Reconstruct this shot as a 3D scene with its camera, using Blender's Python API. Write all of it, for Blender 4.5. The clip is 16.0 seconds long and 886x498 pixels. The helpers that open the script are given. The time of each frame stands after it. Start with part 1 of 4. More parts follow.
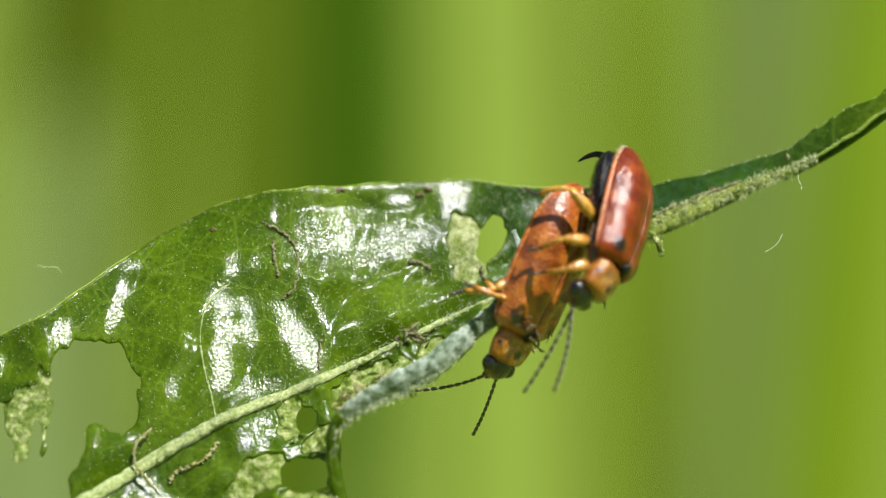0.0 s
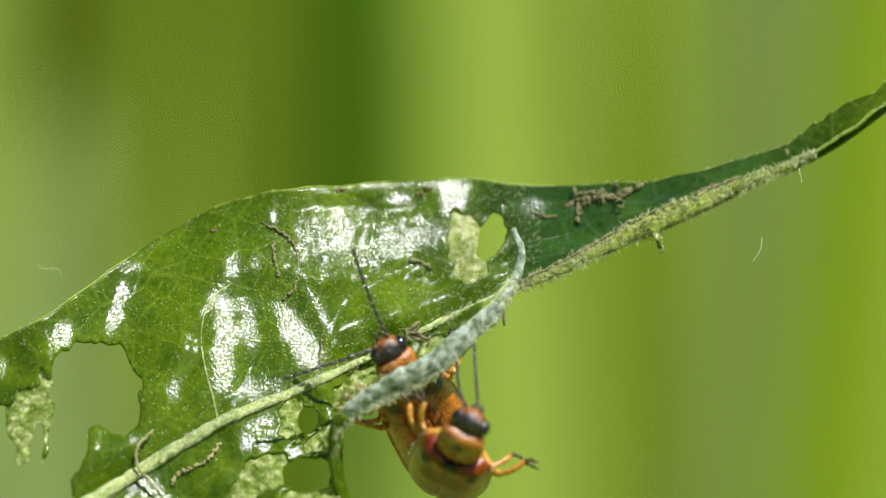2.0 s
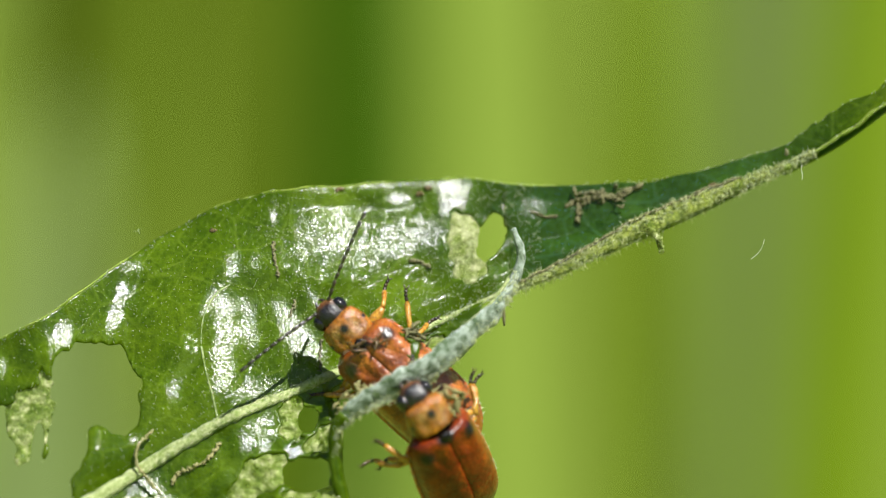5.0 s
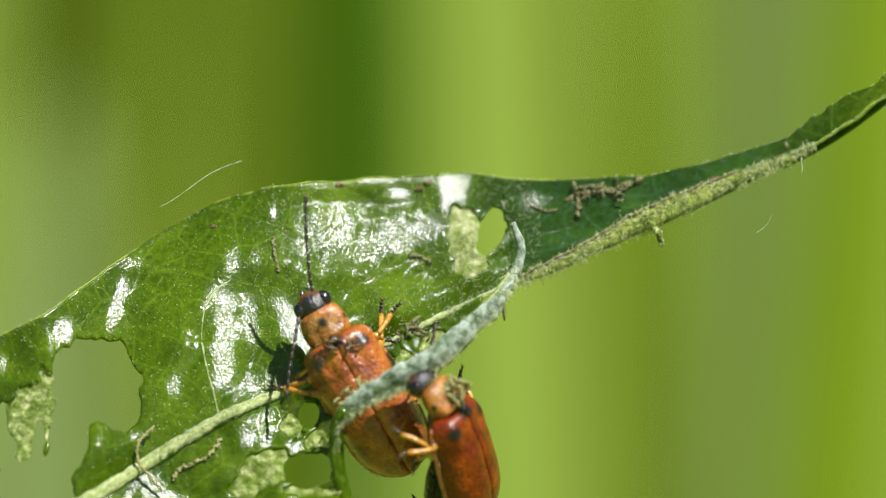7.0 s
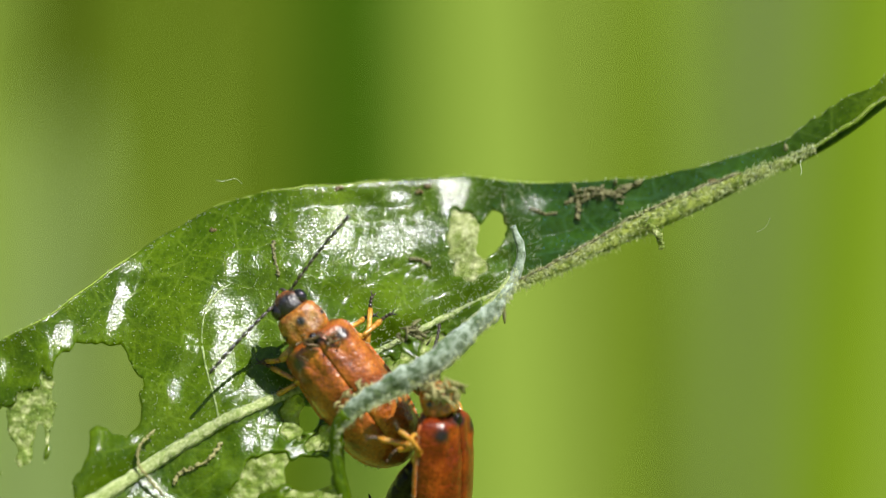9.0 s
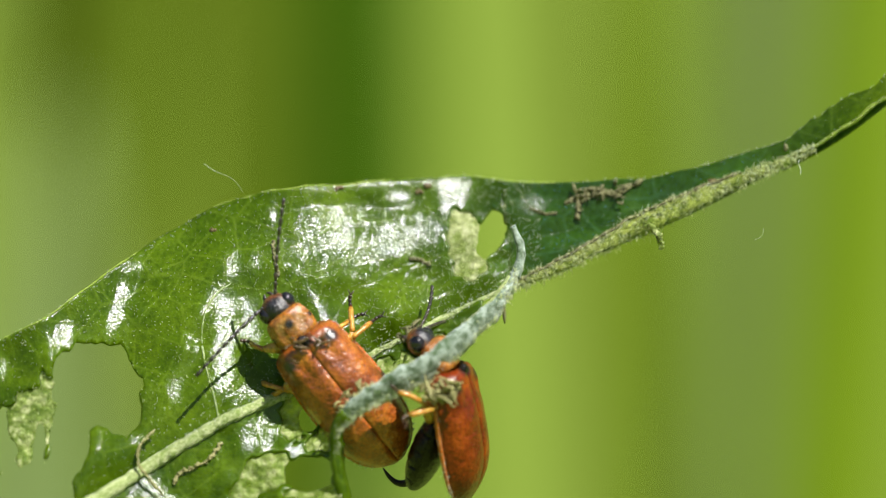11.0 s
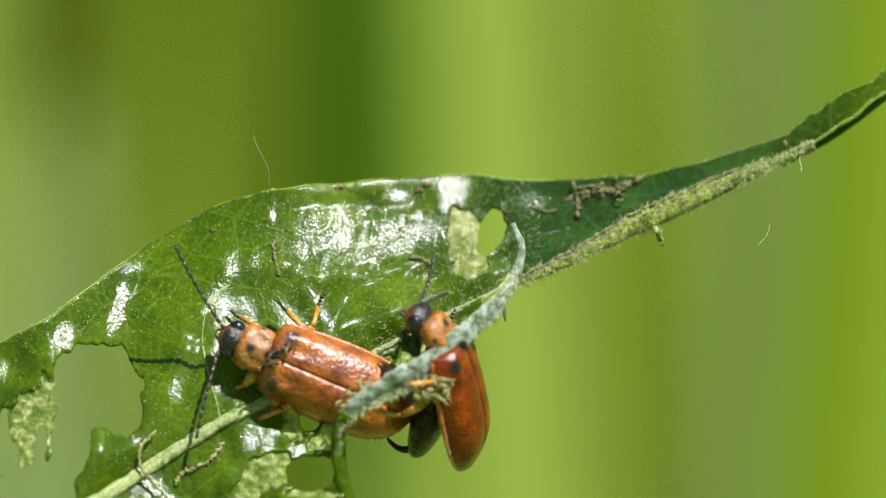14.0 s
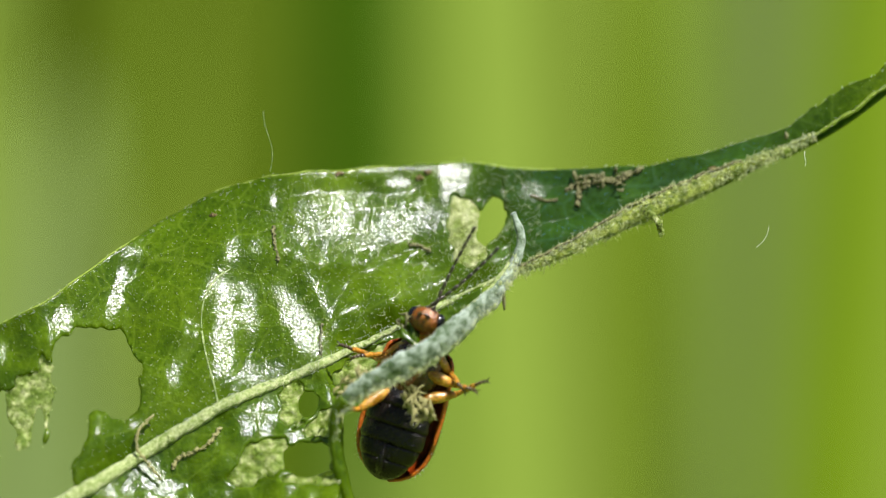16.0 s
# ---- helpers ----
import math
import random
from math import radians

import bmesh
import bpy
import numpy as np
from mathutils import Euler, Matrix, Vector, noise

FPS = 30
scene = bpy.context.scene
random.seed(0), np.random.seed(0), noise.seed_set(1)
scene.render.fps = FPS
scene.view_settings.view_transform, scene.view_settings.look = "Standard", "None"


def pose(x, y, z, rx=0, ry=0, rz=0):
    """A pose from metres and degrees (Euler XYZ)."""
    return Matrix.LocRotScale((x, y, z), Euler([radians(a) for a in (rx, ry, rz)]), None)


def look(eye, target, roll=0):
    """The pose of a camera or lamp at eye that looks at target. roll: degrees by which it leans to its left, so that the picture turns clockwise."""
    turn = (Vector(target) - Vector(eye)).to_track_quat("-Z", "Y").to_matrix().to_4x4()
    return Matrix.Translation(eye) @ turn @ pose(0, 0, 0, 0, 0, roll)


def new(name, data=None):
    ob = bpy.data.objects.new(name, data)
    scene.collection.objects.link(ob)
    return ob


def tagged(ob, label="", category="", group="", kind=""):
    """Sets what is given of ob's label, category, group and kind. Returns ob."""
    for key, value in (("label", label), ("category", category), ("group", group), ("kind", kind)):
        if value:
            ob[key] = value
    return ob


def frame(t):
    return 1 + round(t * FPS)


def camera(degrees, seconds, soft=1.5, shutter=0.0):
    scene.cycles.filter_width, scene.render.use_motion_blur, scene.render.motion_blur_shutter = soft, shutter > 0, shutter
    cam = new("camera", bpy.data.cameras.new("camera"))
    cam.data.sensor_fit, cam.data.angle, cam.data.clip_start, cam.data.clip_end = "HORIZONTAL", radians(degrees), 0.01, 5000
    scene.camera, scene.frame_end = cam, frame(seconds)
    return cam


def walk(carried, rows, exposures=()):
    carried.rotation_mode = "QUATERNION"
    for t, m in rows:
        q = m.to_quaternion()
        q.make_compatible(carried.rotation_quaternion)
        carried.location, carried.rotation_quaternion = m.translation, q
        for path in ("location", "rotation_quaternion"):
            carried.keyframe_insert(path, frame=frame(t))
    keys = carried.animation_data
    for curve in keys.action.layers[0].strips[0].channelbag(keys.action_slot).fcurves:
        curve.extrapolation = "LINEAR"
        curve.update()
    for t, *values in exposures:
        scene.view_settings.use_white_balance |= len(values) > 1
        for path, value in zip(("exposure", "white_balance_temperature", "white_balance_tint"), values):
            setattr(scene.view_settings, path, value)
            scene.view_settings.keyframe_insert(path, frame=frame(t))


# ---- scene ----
import collections

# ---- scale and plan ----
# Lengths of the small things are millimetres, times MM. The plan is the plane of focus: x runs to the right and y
# down in steps of 0.017 mm from its upper left corner; d is the depth behind that plane in millimetres.
MM = 0.001
STEP = 0.017
REACH = 150.0
HIGH = 0.5
EYE = Vector((0, -REACH * MM, HIGH))


def plan(x, y, d=0.0):
    k = 1 + d / REACH
    return Vector(((x - 784) * STEP * k, d, (441 - y) * STEP * k + HIGH / MM))


def glide(xs, ys, x):
    """Smooth value at x of the curve through the knots."""
    n = len(xs)
    i = 0
    while i < n - 2 and x > xs[i + 1]:
        i += 1
    h = xs[i + 1] - xs[i]
    t = (x - xs[i]) / h
    a = (ys[i + 1] - ys[i]) / h
    m0 = a if i == 0 else (ys[i + 1] - ys[i - 1]) / (xs[i + 1] - xs[i - 1])
    m1 = a if i == n - 2 else (ys[i + 2] - ys[i]) / (xs[i + 2] - xs[i])
    if t < 0 or t > 1:
        return ys[i] + a * h * t
    return ((2 * t ** 3 - 3 * t * t + 1) * ys[i] + (t ** 3 - 2 * t * t + t) * h * m0
            + (3 * t * t - 2 * t ** 3) * ys[i + 1] + (t ** 3 - t * t) * h * m1)


# ---- camera ----
cam = camera(2 * math.degrees(math.atan(784 * STEP / REACH)), 16.0, soft=1.15)
cam.data.dof.use_dof = True
cam.data.dof.focus_distance = (REACH - 0.2) * MM
cam.data.dof.aperture_fstop = cam.data.lens / 5.4

# seconds, nod and lean of the tripod head
NOD = ((0.0, 5.6, 0.0145), (0.5, 4.2, 0.0095), (1.0, 4.1, 0.0099), (1.5, 4.8, 0.0093), (2.0, 3.3, 0.0047),
       (2.5, 4.3, 0.0065), (3.0, 4.5, 0.0081), (3.5, 4.8, 0.0108), (4.0, 4.2, 0.0088), (5.2, 3.0, 0.004),
       (6.5, 1.7, 0.0002), (7.0, -6.1, 0.0), (7.5, -8.3, 0.0027), (8.0, -16.9, 0.0006), (8.2, -3.0, 0.0),
       (8.5, -0.8, -0.0015), (9.0, -0.5, -0.0028), (11.5, -0.8, -0.003), (12.5, 0.0, 0.0), (13.0, -1.1, -0.0038),
       (13.5, -2.7, -0.0087), (14.0, -3.4, -0.0103), (14.5, -0.8, -0.0019), (15.0, -4.6, 0.0005),
       (15.5, -10.5, 0.0013), (16.0, -25.0, 0.0025))
walk(cam, [(t, pose(*EYE, 90 + math.degrees(a * STEP / REACH)) @ pose(0, 0, 0, 0, 0, math.degrees(b)))
           for t, a, b in NOD])

# ---- light ----
SUN_WAY = Vector((0.36, -0.47, 0.80)).normalized()
world = bpy.data.worlds.new("sky")
scene.world = world
world.use_nodes = True
sky = world.node_tree.nodes.new("ShaderNodeTexSky")
sky.sky_type = "NISHITA"
sky.sun_disc = False
sky.sun_elevation = math.asin(SUN_WAY.z)
sky.sun_rotation = math.atan2(SUN_WAY.x, SUN_WAY.y)
world.node_tree.links.new(sky.outputs[0], world.node_tree.nodes["Background"].inputs[0])
world.node_tree.nodes["Background"].inputs[1].default_value = 0.04
sun = new("sun", bpy.data.lights.new("sun", "SUN"))
sun.data.energy = 5.2
sun.data.angle = radians(0.55)
sun.data.color = (1.0, 0.965, 0.91)
sun.matrix_world = look((0, 0, 3), Vector((0, 0, 3)) - SUN_WAY)
scene.view_settings.exposure = 0.60


# ---- materials ----
class Mat:
    """A node material with short ways to its nodes. Texture lengths are millimetres."""

    def __init__(self, name):
        self.m = bpy.data.materials.new(name)
        self.m.use_nodes = True
        self.t = self.m.node_tree
        self.b = self.t.nodes["Principled BSDF"]
        self.out = self.t.nodes["Material Output"]
        co = self.t.nodes.new("ShaderNodeTexCoord")
        mp = self.t.nodes.new("ShaderNodeMapping")
        mp.inputs["Scale"].default_value = (1000, 1000, 1000)
        self.t.links.new(co.outputs["Object"], mp.inputs["Vector"])
        self.mm = mp.outputs[0]

    def link(self, a, b):
        self.t.links.new(a, b)

    def noise(self, scale, detail=3.0, rough=0.55, distort=0.0):
        n = self.t.nodes.new("ShaderNodeTexNoise")
        n.inputs["Scale"].default_value = scale
        n.inputs["Detail"].default_value = detail
        n.inputs["Roughness"].default_value = rough
        n.inputs["Distortion"].default_value = distort
        self.link(self.mm, n.inputs["Vector"])
        return n.outputs["Fac"]

    def cells(self, scale, feature="F1"):
        n = self.t.nodes.new("ShaderNodeTexVoronoi")
        n.feature = feature
        n.inputs["Scale"].default_value = scale
        self.link(self.mm, n.inputs["Vector"])
        return n.outputs["Distance"]

    def ramp(self, fac, *stops):
        n = self.t.nodes.new("ShaderNodeValToRGB")
        e = n.color_ramp.elements
        while len(e) < len(stops):
            e.new(0.5)
        for k, (p, c) in zip(e, stops):
            k.position = p
            k.color = (*c, 1) if isinstance(c, tuple) else (c, c, c, 1)
        self.link(fac, n.inputs[0])
        return n.outputs[0]

    def mix(self, fac, a, b, mode="MIX"):
        n = self.t.nodes.new("ShaderNodeMix")
        n.data_type = "RGBA"
        n.blend_type = mode
        for v, s in ((fac, n.inputs[0]), (a, n.inputs[6]), (b, n.inputs[7])):
            if isinstance(v, tuple):
                s.default_value = (*v, 1)
            elif isinstance(v, float):
                s.default_value = v
            else:
                self.link(v, s)
        return n.outputs[2]

    def near(self, at, r, soft=0.3):
        """1 inside a spot of radius r mm round at, 0 outside."""
        n = self.t.nodes.new("ShaderNodeVectorMath")
        n.operation = "DISTANCE"
        n.inputs[1].default_value = at
        self.link(self.mm, n.inputs[0])
        m = self.t.nodes.new("ShaderNodeMapRange")
        m.inputs["From Min"].default_value = r * (1 + soft)
        m.inputs["From Max"].default_value = r * (1 - soft)
        self.link(n.outputs["Value"], m.inputs["Value"])
        return m.outputs[0]

    def bump(self, height, mm, strength=1.0, normal=None):
        n = self.t.nodes.new("ShaderNodeBump")
        n.inputs["Strength"].default_value = strength
        n.inputs["Distance"].default_value = mm * MM
        self.link(height, n.inputs["Height"])
        if normal is not None:
            self.link(normal, n.inputs["Normal"])
        self.link(n.outputs[0], self.b.inputs["Normal"])
        return n.outputs[0]

    def set(self, **kw):
        for k, v in kw.items():
            s = self.b.inputs[k.replace("_", " ")]
            if isinstance(v, tuple):
                s.default_value = (*v, 1)
            elif isinstance(v, (int, float)):
                s.default_value = v
            else:
                self.link(v, s)
        return self

    def thin(self, colour, share):
        """Lets light through a thin sheet."""
        t = self.t.nodes.new("ShaderNodeBsdfTranslucent")
        if isinstance(colour, tuple):
            t.inputs[0].default_value = (*colour, 1)
        else:
            self.link(colour, t.inputs[0])
        x = self.t.nodes.new("ShaderNodeMixShader")
        x.inputs[0].default_value = share
        self.link(self.b.outputs[0], x.inputs[1])
        self.link(t.outputs[0], x.inputs[2])
        self.link(x.outputs[0], self.out.inputs[0])
        return self


def leaf_material(name, dark, mid, light, gloss):
    k = Mat(name)
    big = k.ramp(k.noise(0.55, 3), (0.3, dark), (0.52, mid), (0.72, light))
    fine = k.ramp(k.noise(6.5, 4), (0.3, (0.58, 0.60, 0.5)), (0.7, (1.25, 1.2, 1.3)))
    col = k.mix(1.0, big, fine, "MULTIPLY")
    # pale dots in the colour imitate the glints of the blade's hairs
    glint_specks = k.ramp(k.cells(7.0), (0.06, 1.0), (0.13, 0.0))
    col = k.mix(glint_specks, col, (0.34, 0.46, 0.10))
    net = k.ramp(k.cells(0.85, "DISTANCE_TO_EDGE"), (0.010, 1.0), (0.045, 0.0))
    mesh = k.ramp(k.cells(3.4, "DISTANCE_TO_EDGE"), (0.02, 1.0), (0.10, 0.0))
    col = k.mix(k.mix(0.16, (0.0, 0.0, 0.0), net), col, (0.24, 0.36, 0.03))
    col = k.mix(k.mix(0.09, (0.0, 0.0, 0.0), mesh), col, (0.24, 0.36, 0.03))
    # the narrow tip's bluish shade is put into the leaf colour
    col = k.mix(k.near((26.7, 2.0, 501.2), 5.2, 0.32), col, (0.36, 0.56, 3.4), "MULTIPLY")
    k.set(Base_Color=col, Specular_IOR_Level=0.5)
    k.set(Roughness=k.ramp(k.noise(13.0, 3, 0.7), (0.40, gloss - 0.07), (0.60, gloss + 0.10)))
    n = k.bump(k.noise(1.6, 3), 0.035, 0.85)
    n = k.bump(net, 0.005, 0.8, n)
    n = k.bump(k.noise(4.5, 4, 0.7), 0.015, 1.0, n)
    n = k.bump(k.noise(13.0, 3, 0.7), 0.0058, 1.0, n)
    n = k.bump(k.cells(13.5), 0.0088, 1.0, n)
    return k.thin((0.37, 0.54, 0.006), 0.26).m


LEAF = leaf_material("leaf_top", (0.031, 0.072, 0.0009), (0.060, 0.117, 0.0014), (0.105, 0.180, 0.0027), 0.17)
LEAF_TIP = leaf_material("leaf_tip", (0.030, 0.090, 0.004), (0.055, 0.135, 0.006), (0.09, 0.19, 0.010), 0.28)

k = Mat("midrib")
k.set(Base_Color=k.mix(k.ramp(k.noise(9.0, 5, 0.8), (0.40, 0.0), (0.60, 1.0)), (0.23, 0.36, 0.05), (0.76, 0.82, 0.44)), Roughness=0.32)
k.bump(k.noise(13.0, 4, 0.75), 0.10, 1.0)
MIDRIB = k.thin((0.4, 0.5, 0.15), 0.15).m

k = Mat("tip_rim")
k.set(Base_Color=k.mix(k.noise(5.0, 4), (0.11, 0.21, 0.010), (0.32, 0.40, 0.05)), Roughness=0.35)
k.bump(k.noise(9.0, 4, 0.7), 0.08, 1.0)
TIP_RIM = k.m

k = Mat("hairy_underside")
k.set(Base_Color=k.mix(k.ramp(k.noise(3.0, 5, 0.7), (0.40, 0.0), (0.60, 1.0)), (0.05, 0.10, 0.03), (0.40, 0.48, 0.42)),
      Roughness=0.75, Sheen_Weight=0.4)
k.bump(k.noise(14.0, 4), 0.06, 1.0)
FELT = k.m

k = Mat("hairy_edge")
k.set(Base_Color=k.mix(k.ramp(k.noise(4.0, 5, 0.8), (0.40, 0.0), (0.60, 1.0)), (0.075, 0.135, 0.006), (0.38, 0.45, 0.08)), Roughness=0.33)
k.bump(k.noise(7.0, 5, 0.8), 0.13, 1.0)
HAIRY = k.m

k = Mat("eaten_membrane")
k.set(Base_Color=k.ramp(k.noise(3.2, 5, 0.65), (0.36, (0.10, 0.19, 0.012)), (0.50, (0.32, 0.43, 0.10)), (0.64, (0.74, 0.78, 0.42))), Roughness=0.3)
pale = k.ramp(k.noise(2.6, 5, 0.7), (0.38, (0.26, 0.34, 0.09)), (0.58, (0.74, 0.77, 0.46)))
k.set(Base_Color=k.mix(k.near((21.3, 0.5, 500.0), 2.4), k.b.inputs["Base Color"].links[0].from_socket, pale))
k.bump(k.noise(4.0, 4, 0.7), 0.22, 1.0)
k.set(Alpha=k.ramp(k.noise(3.0, 4, 0.7), (0.38, 0.20), (0.60, 0.95)))
MEMBRANE = k.thin((0.55, 0.6, 0.2), 0.3).m

k = Mat("plant_hair")
k.set(Base_Color=(0.75, 0.8, 0.66), Roughness=0.35)
HAIR = k.thin((0.8, 0.85, 0.6), 0.4).m

k = Mat("yellow_hair")
k.set(Base_Color=(0.74, 0.80, 0.42), Roughness=0.3)
GOLD_HAIR = k.thin((0.7, 0.75, 0.3), 0.4).m

k = Mat("dry_plant")
k.set(Base_Color=k.mix(k.noise(7.0, 4), (0.036, 0.038, 0.014), (0.27, 0.26, 0.11)), Roughness=0.7)
k.bump(k.noise(20.0, 3), 0.04, 1.0)
DRY = k.m

k = Mat("rust_speck")
k.set(Base_Color=k.mix(k.noise(9.0, 4), (0.06, 0.040, 0.012), (0.22, 0.16, 0.05)), Roughness=0.5)
RUST = k.m

k = Mat("wet_frass")
k.set(Base_Color=k.mix(k.noise(6.0, 4), (0.012, 0.009, 0.006), (0.20, 0.13, 0.05)), Roughness=0.25)
k.bump(k.noise(16.0, 3), 0.04, 1.0)
FRASS = k.m

k = Mat("straw")
k.set(Base_Color=k.mix(k.noise(5.0, 4), (0.15, 0.14, 0.035), (0.60, 0.57, 0.26)), Roughness=0.6)
k.bump(k.noise(20.0, 3), 0.04, 1.0)
STRAW = k.thin((0.5, 0.45, 0.2), 0.2).m

k = Mat("silk")
k.set(Base_Color=(0.9, 0.95, 0.85), Roughness=0.2)
SILK = k.thin((0.9, 0.95, 0.85), 0.5).m


def wing_material(name, deep, mid, pale, rough, shine, coat):
    k = Mat(name)
    col = k.ramp(k.noise(1.4, 5, 0.65), (0.36, deep), (0.52, mid), (0.66, pale))
    col = k.mix(k.ramp(k.cells(7.5), (0.08, 0.7), (0.34, 0.0)), col, tuple(c * 0.45 for c in deep))
    for s in (-1, 1):
        col = k.mix(k.near((1.55, s * 0.72, 0.55), 0.24), col, (0.012, 0.008, 0.008))
    col = k.mix(k.near((2.0, 0, 0.72), 0.30), col, (0.012, 0.008, 0.008))
    grain = k.ramp(k.noise(16.0, 3, 0.7), (0.36, 0.7), (0.66, 1.3))
    col = k.mix(1.0, col, grain, "MULTIPLY")
    k.set(Base_Color=col, Roughness=rough, Specular_IOR_Level=coat, Coat_Weight=coat, Coat_Roughness=k.ramp(k.noise(3.0, 3), (0.35, shine), (0.65, shine + 0.2)))
    n = k.bump(k.noise(1.7, 3, 0.5), 0.11, 0.8)
    n = k.bump(k.cells(7.5), 0.018, 0.9, n)
    n = k.bump(k.noise(20.0, 3), 0.012, 1.0, n)
    k.link(n, k.b.inputs["Coat Normal"])
    return k.m


WING_A = wing_material("wing_case_brown", (0.15, 0.029, 0.0022), (0.34, 0.082, 0.005), (0.48, 0.16, 0.016), 0.40, 0.15, 0.75)
WING_B = wing_material("wing_case_red", (0.10, 0.011, 0.0008), (0.175, 0.024, 0.0016), (0.29, 0.055, 0.004), 0.30, 0.06, 0.35)


def chitin(name, a, b, rough, bump=0.03, spots=(), pale=(), clear=0.0, shine=1.0):
    """Horny skin; spots are dark, pale ones milky, clear lets light soak in."""
    k = Mat(name)
    col = k.mix(k.ramp(k.noise(2.4, 4), (0.35, 0.0), (0.65, 1.0)), a, b)
    for at, r in pale:
        col = k.mix(k.mix(k.near(at, r, 0.5), (0.0, 0.0, 0.0), k.ramp(k.noise(4.0, 3), (0.35, 0.15), (0.6, 0.9))), col, (0.44, 0.25, 0.09))
    for at, r in spots:
        col = k.mix(k.near(at, r), col, (0.014, 0.013, 0.017))
    col = k.mix(1.0, col, k.ramp(k.noise(12.0, 3, 0.7), (0.36, 0.6), (0.64, 1.35)), "MULTIPLY")
    k.set(Base_Color=col, Roughness=rough, Specular_IOR_Level=0.6 * shine, Coat_Weight=0.5 * shine, Coat_Roughness=k.ramp(k.noise(5.0, 3), (0.4, 0.08), (0.62, 0.3)))
    if clear:
        k.set(Subsurface_Weight=clear, Subsurface_Scale=0.25 * MM)
        k.b.inputs["Subsurface Radius"].default_value = (1.0, 0.45, 0.12)
    n = k.bump(k.noise(2.8, 2), bump * 1.6, 0.8)
    n = k.bump(k.noise(14.0, 3), bump, 0.8, n)
    k.link(n, k.b.inputs["Coat Normal"])
    return k.m


AMBER = chitin("amber_leg", (0.34, 0.14, 0.010), (0.60, 0.34, 0.06), 0.2, 0.03, (), (), 0.4)
RIM = chitin("orange_rim", (0.38, 0.085, 0.008), (0.55, 0.15, 0.015), 0.32)
PRONOTUM = chitin("pronotum_orange", (0.20, 0.055, 0.004), (0.44, 0.17, 0.014), 0.24, 0.05,
                  (((2.56, 0, 0.66), 0.17), ((2.4, 0.66, 0.30), 0.08), ((2.4, -0.66, 0.30), 0.08)),
                  (((2.55, 0.30, 0.60), 0.34), ((2.40, -0.28, 0.60), 0.30)), 0.4)
HEAD = chitin("head_brown", (0.13, 0.040, 0.005), (0.27, 0.095, 0.012), 0.30, 0.05, (((3.08, 0, 0.48), 0.46),), (), 0.3)
BLACK = chitin("black_chitin", (0.002, 0.002, 0.0025), (0.009, 0.006, 0.005), 0.24, 0.05, (), (), 0.0, 0.45)
DARK_EYE = chitin("black_eye", (0.006, 0.006, 0.008), (0.012, 0.011, 0.013), 0.12, 0.008)
SOOT = chitin("dark_joint", (0.015, 0.011, 0.009), (0.05, 0.035, 0.025), 0.42)
FOOT = chitin("brown_foot", (0.02, 0.012, 0.006), (0.10, 0.05, 0.015), 0.4)
CHEST = chitin("dark_brown_chest", (0.02, 0.010, 0.004), (0.10, 0.035, 0.008), 0.26, 0.04)
BELLY_A = chitin("dark_belly", (0.03, 0.010, 0.004), (0.12, 0.040, 0.008), 0.24, 0.03)


def meadow(name, a, b, share=0.2):
    k = Mat(name)
    k.set(Base_Color=k.mix(k.noise(0.012, 3), a, b), Roughness=0.9, Specular_IOR_Level=0.05)
    return k.thin(b, share).m


# ---- mesh helpers ----
def part(name, bm, material, parent=None, label=""):
    """Links a bmesh, in millimetres, as one mesh object under its thing."""
    for f in bm.faces:
        f.smooth = True
    me = bpy.data.meshes.new(name)
    bm.to_mesh(me)
    bm.free()
    me.transform(Matrix.Scale(MM, 4))
    me.materials.append(material)
    ob = new(name, me)
    ob.parent = parent
    return tagged(ob, label)


def sheet(name, verts, faces, material, parent=None, label="", thick=0.0):
    me = bpy.data.meshes.new(name)
    me.from_pydata([tuple(v * MM) for v in verts], [], faces)
    me.materials.append(material)
    me.polygons.foreach_set("use_smooth", [True] * len(me.polygons))
    me.update()
    ob = new(name, me)
    ob.parent = parent
    if thick:
        s = ob.modifiers.new("thickness", "SOLIDIFY")
        s.thickness = thick * MM
        s.offset = 0
    return tagged(ob, label)


def tube_into(bm, pts, radii, sides=8, flat=1.0):
    """A tapered tube along pts, closed at both ends."""
    rings = []
    side = None
    for i, p in enumerate(pts):
        way = (pts[min(i + 1, len(pts) - 1)] - pts[max(i - 1, 0)]).normalized()
        if side is None:
            side = way.orthogonal().normalized()
        side = (side - way * side.dot(way)).normalized()
        up = way.cross(side)
        rings.append([bm.verts.new(p + (side * math.cos(a) + up * math.sin(a) * flat) * radii[i])
                      for a in (2 * math.pi * j / sides for j in range(sides))])
    for a, b in zip(rings, rings[1:]):
        for j in range(sides):
            bm.faces.new((a[j], a[(j + 1) % sides], b[(j + 1) % sides], b[j]))
    bm.faces.new(rings[0][::-1])
    bm.faces.new(rings[-1])
    return bm


def tube(pts, radii, sides=8, flat=1.0):
    return tube_into(bmesh.new(), pts, radii, sides, flat)


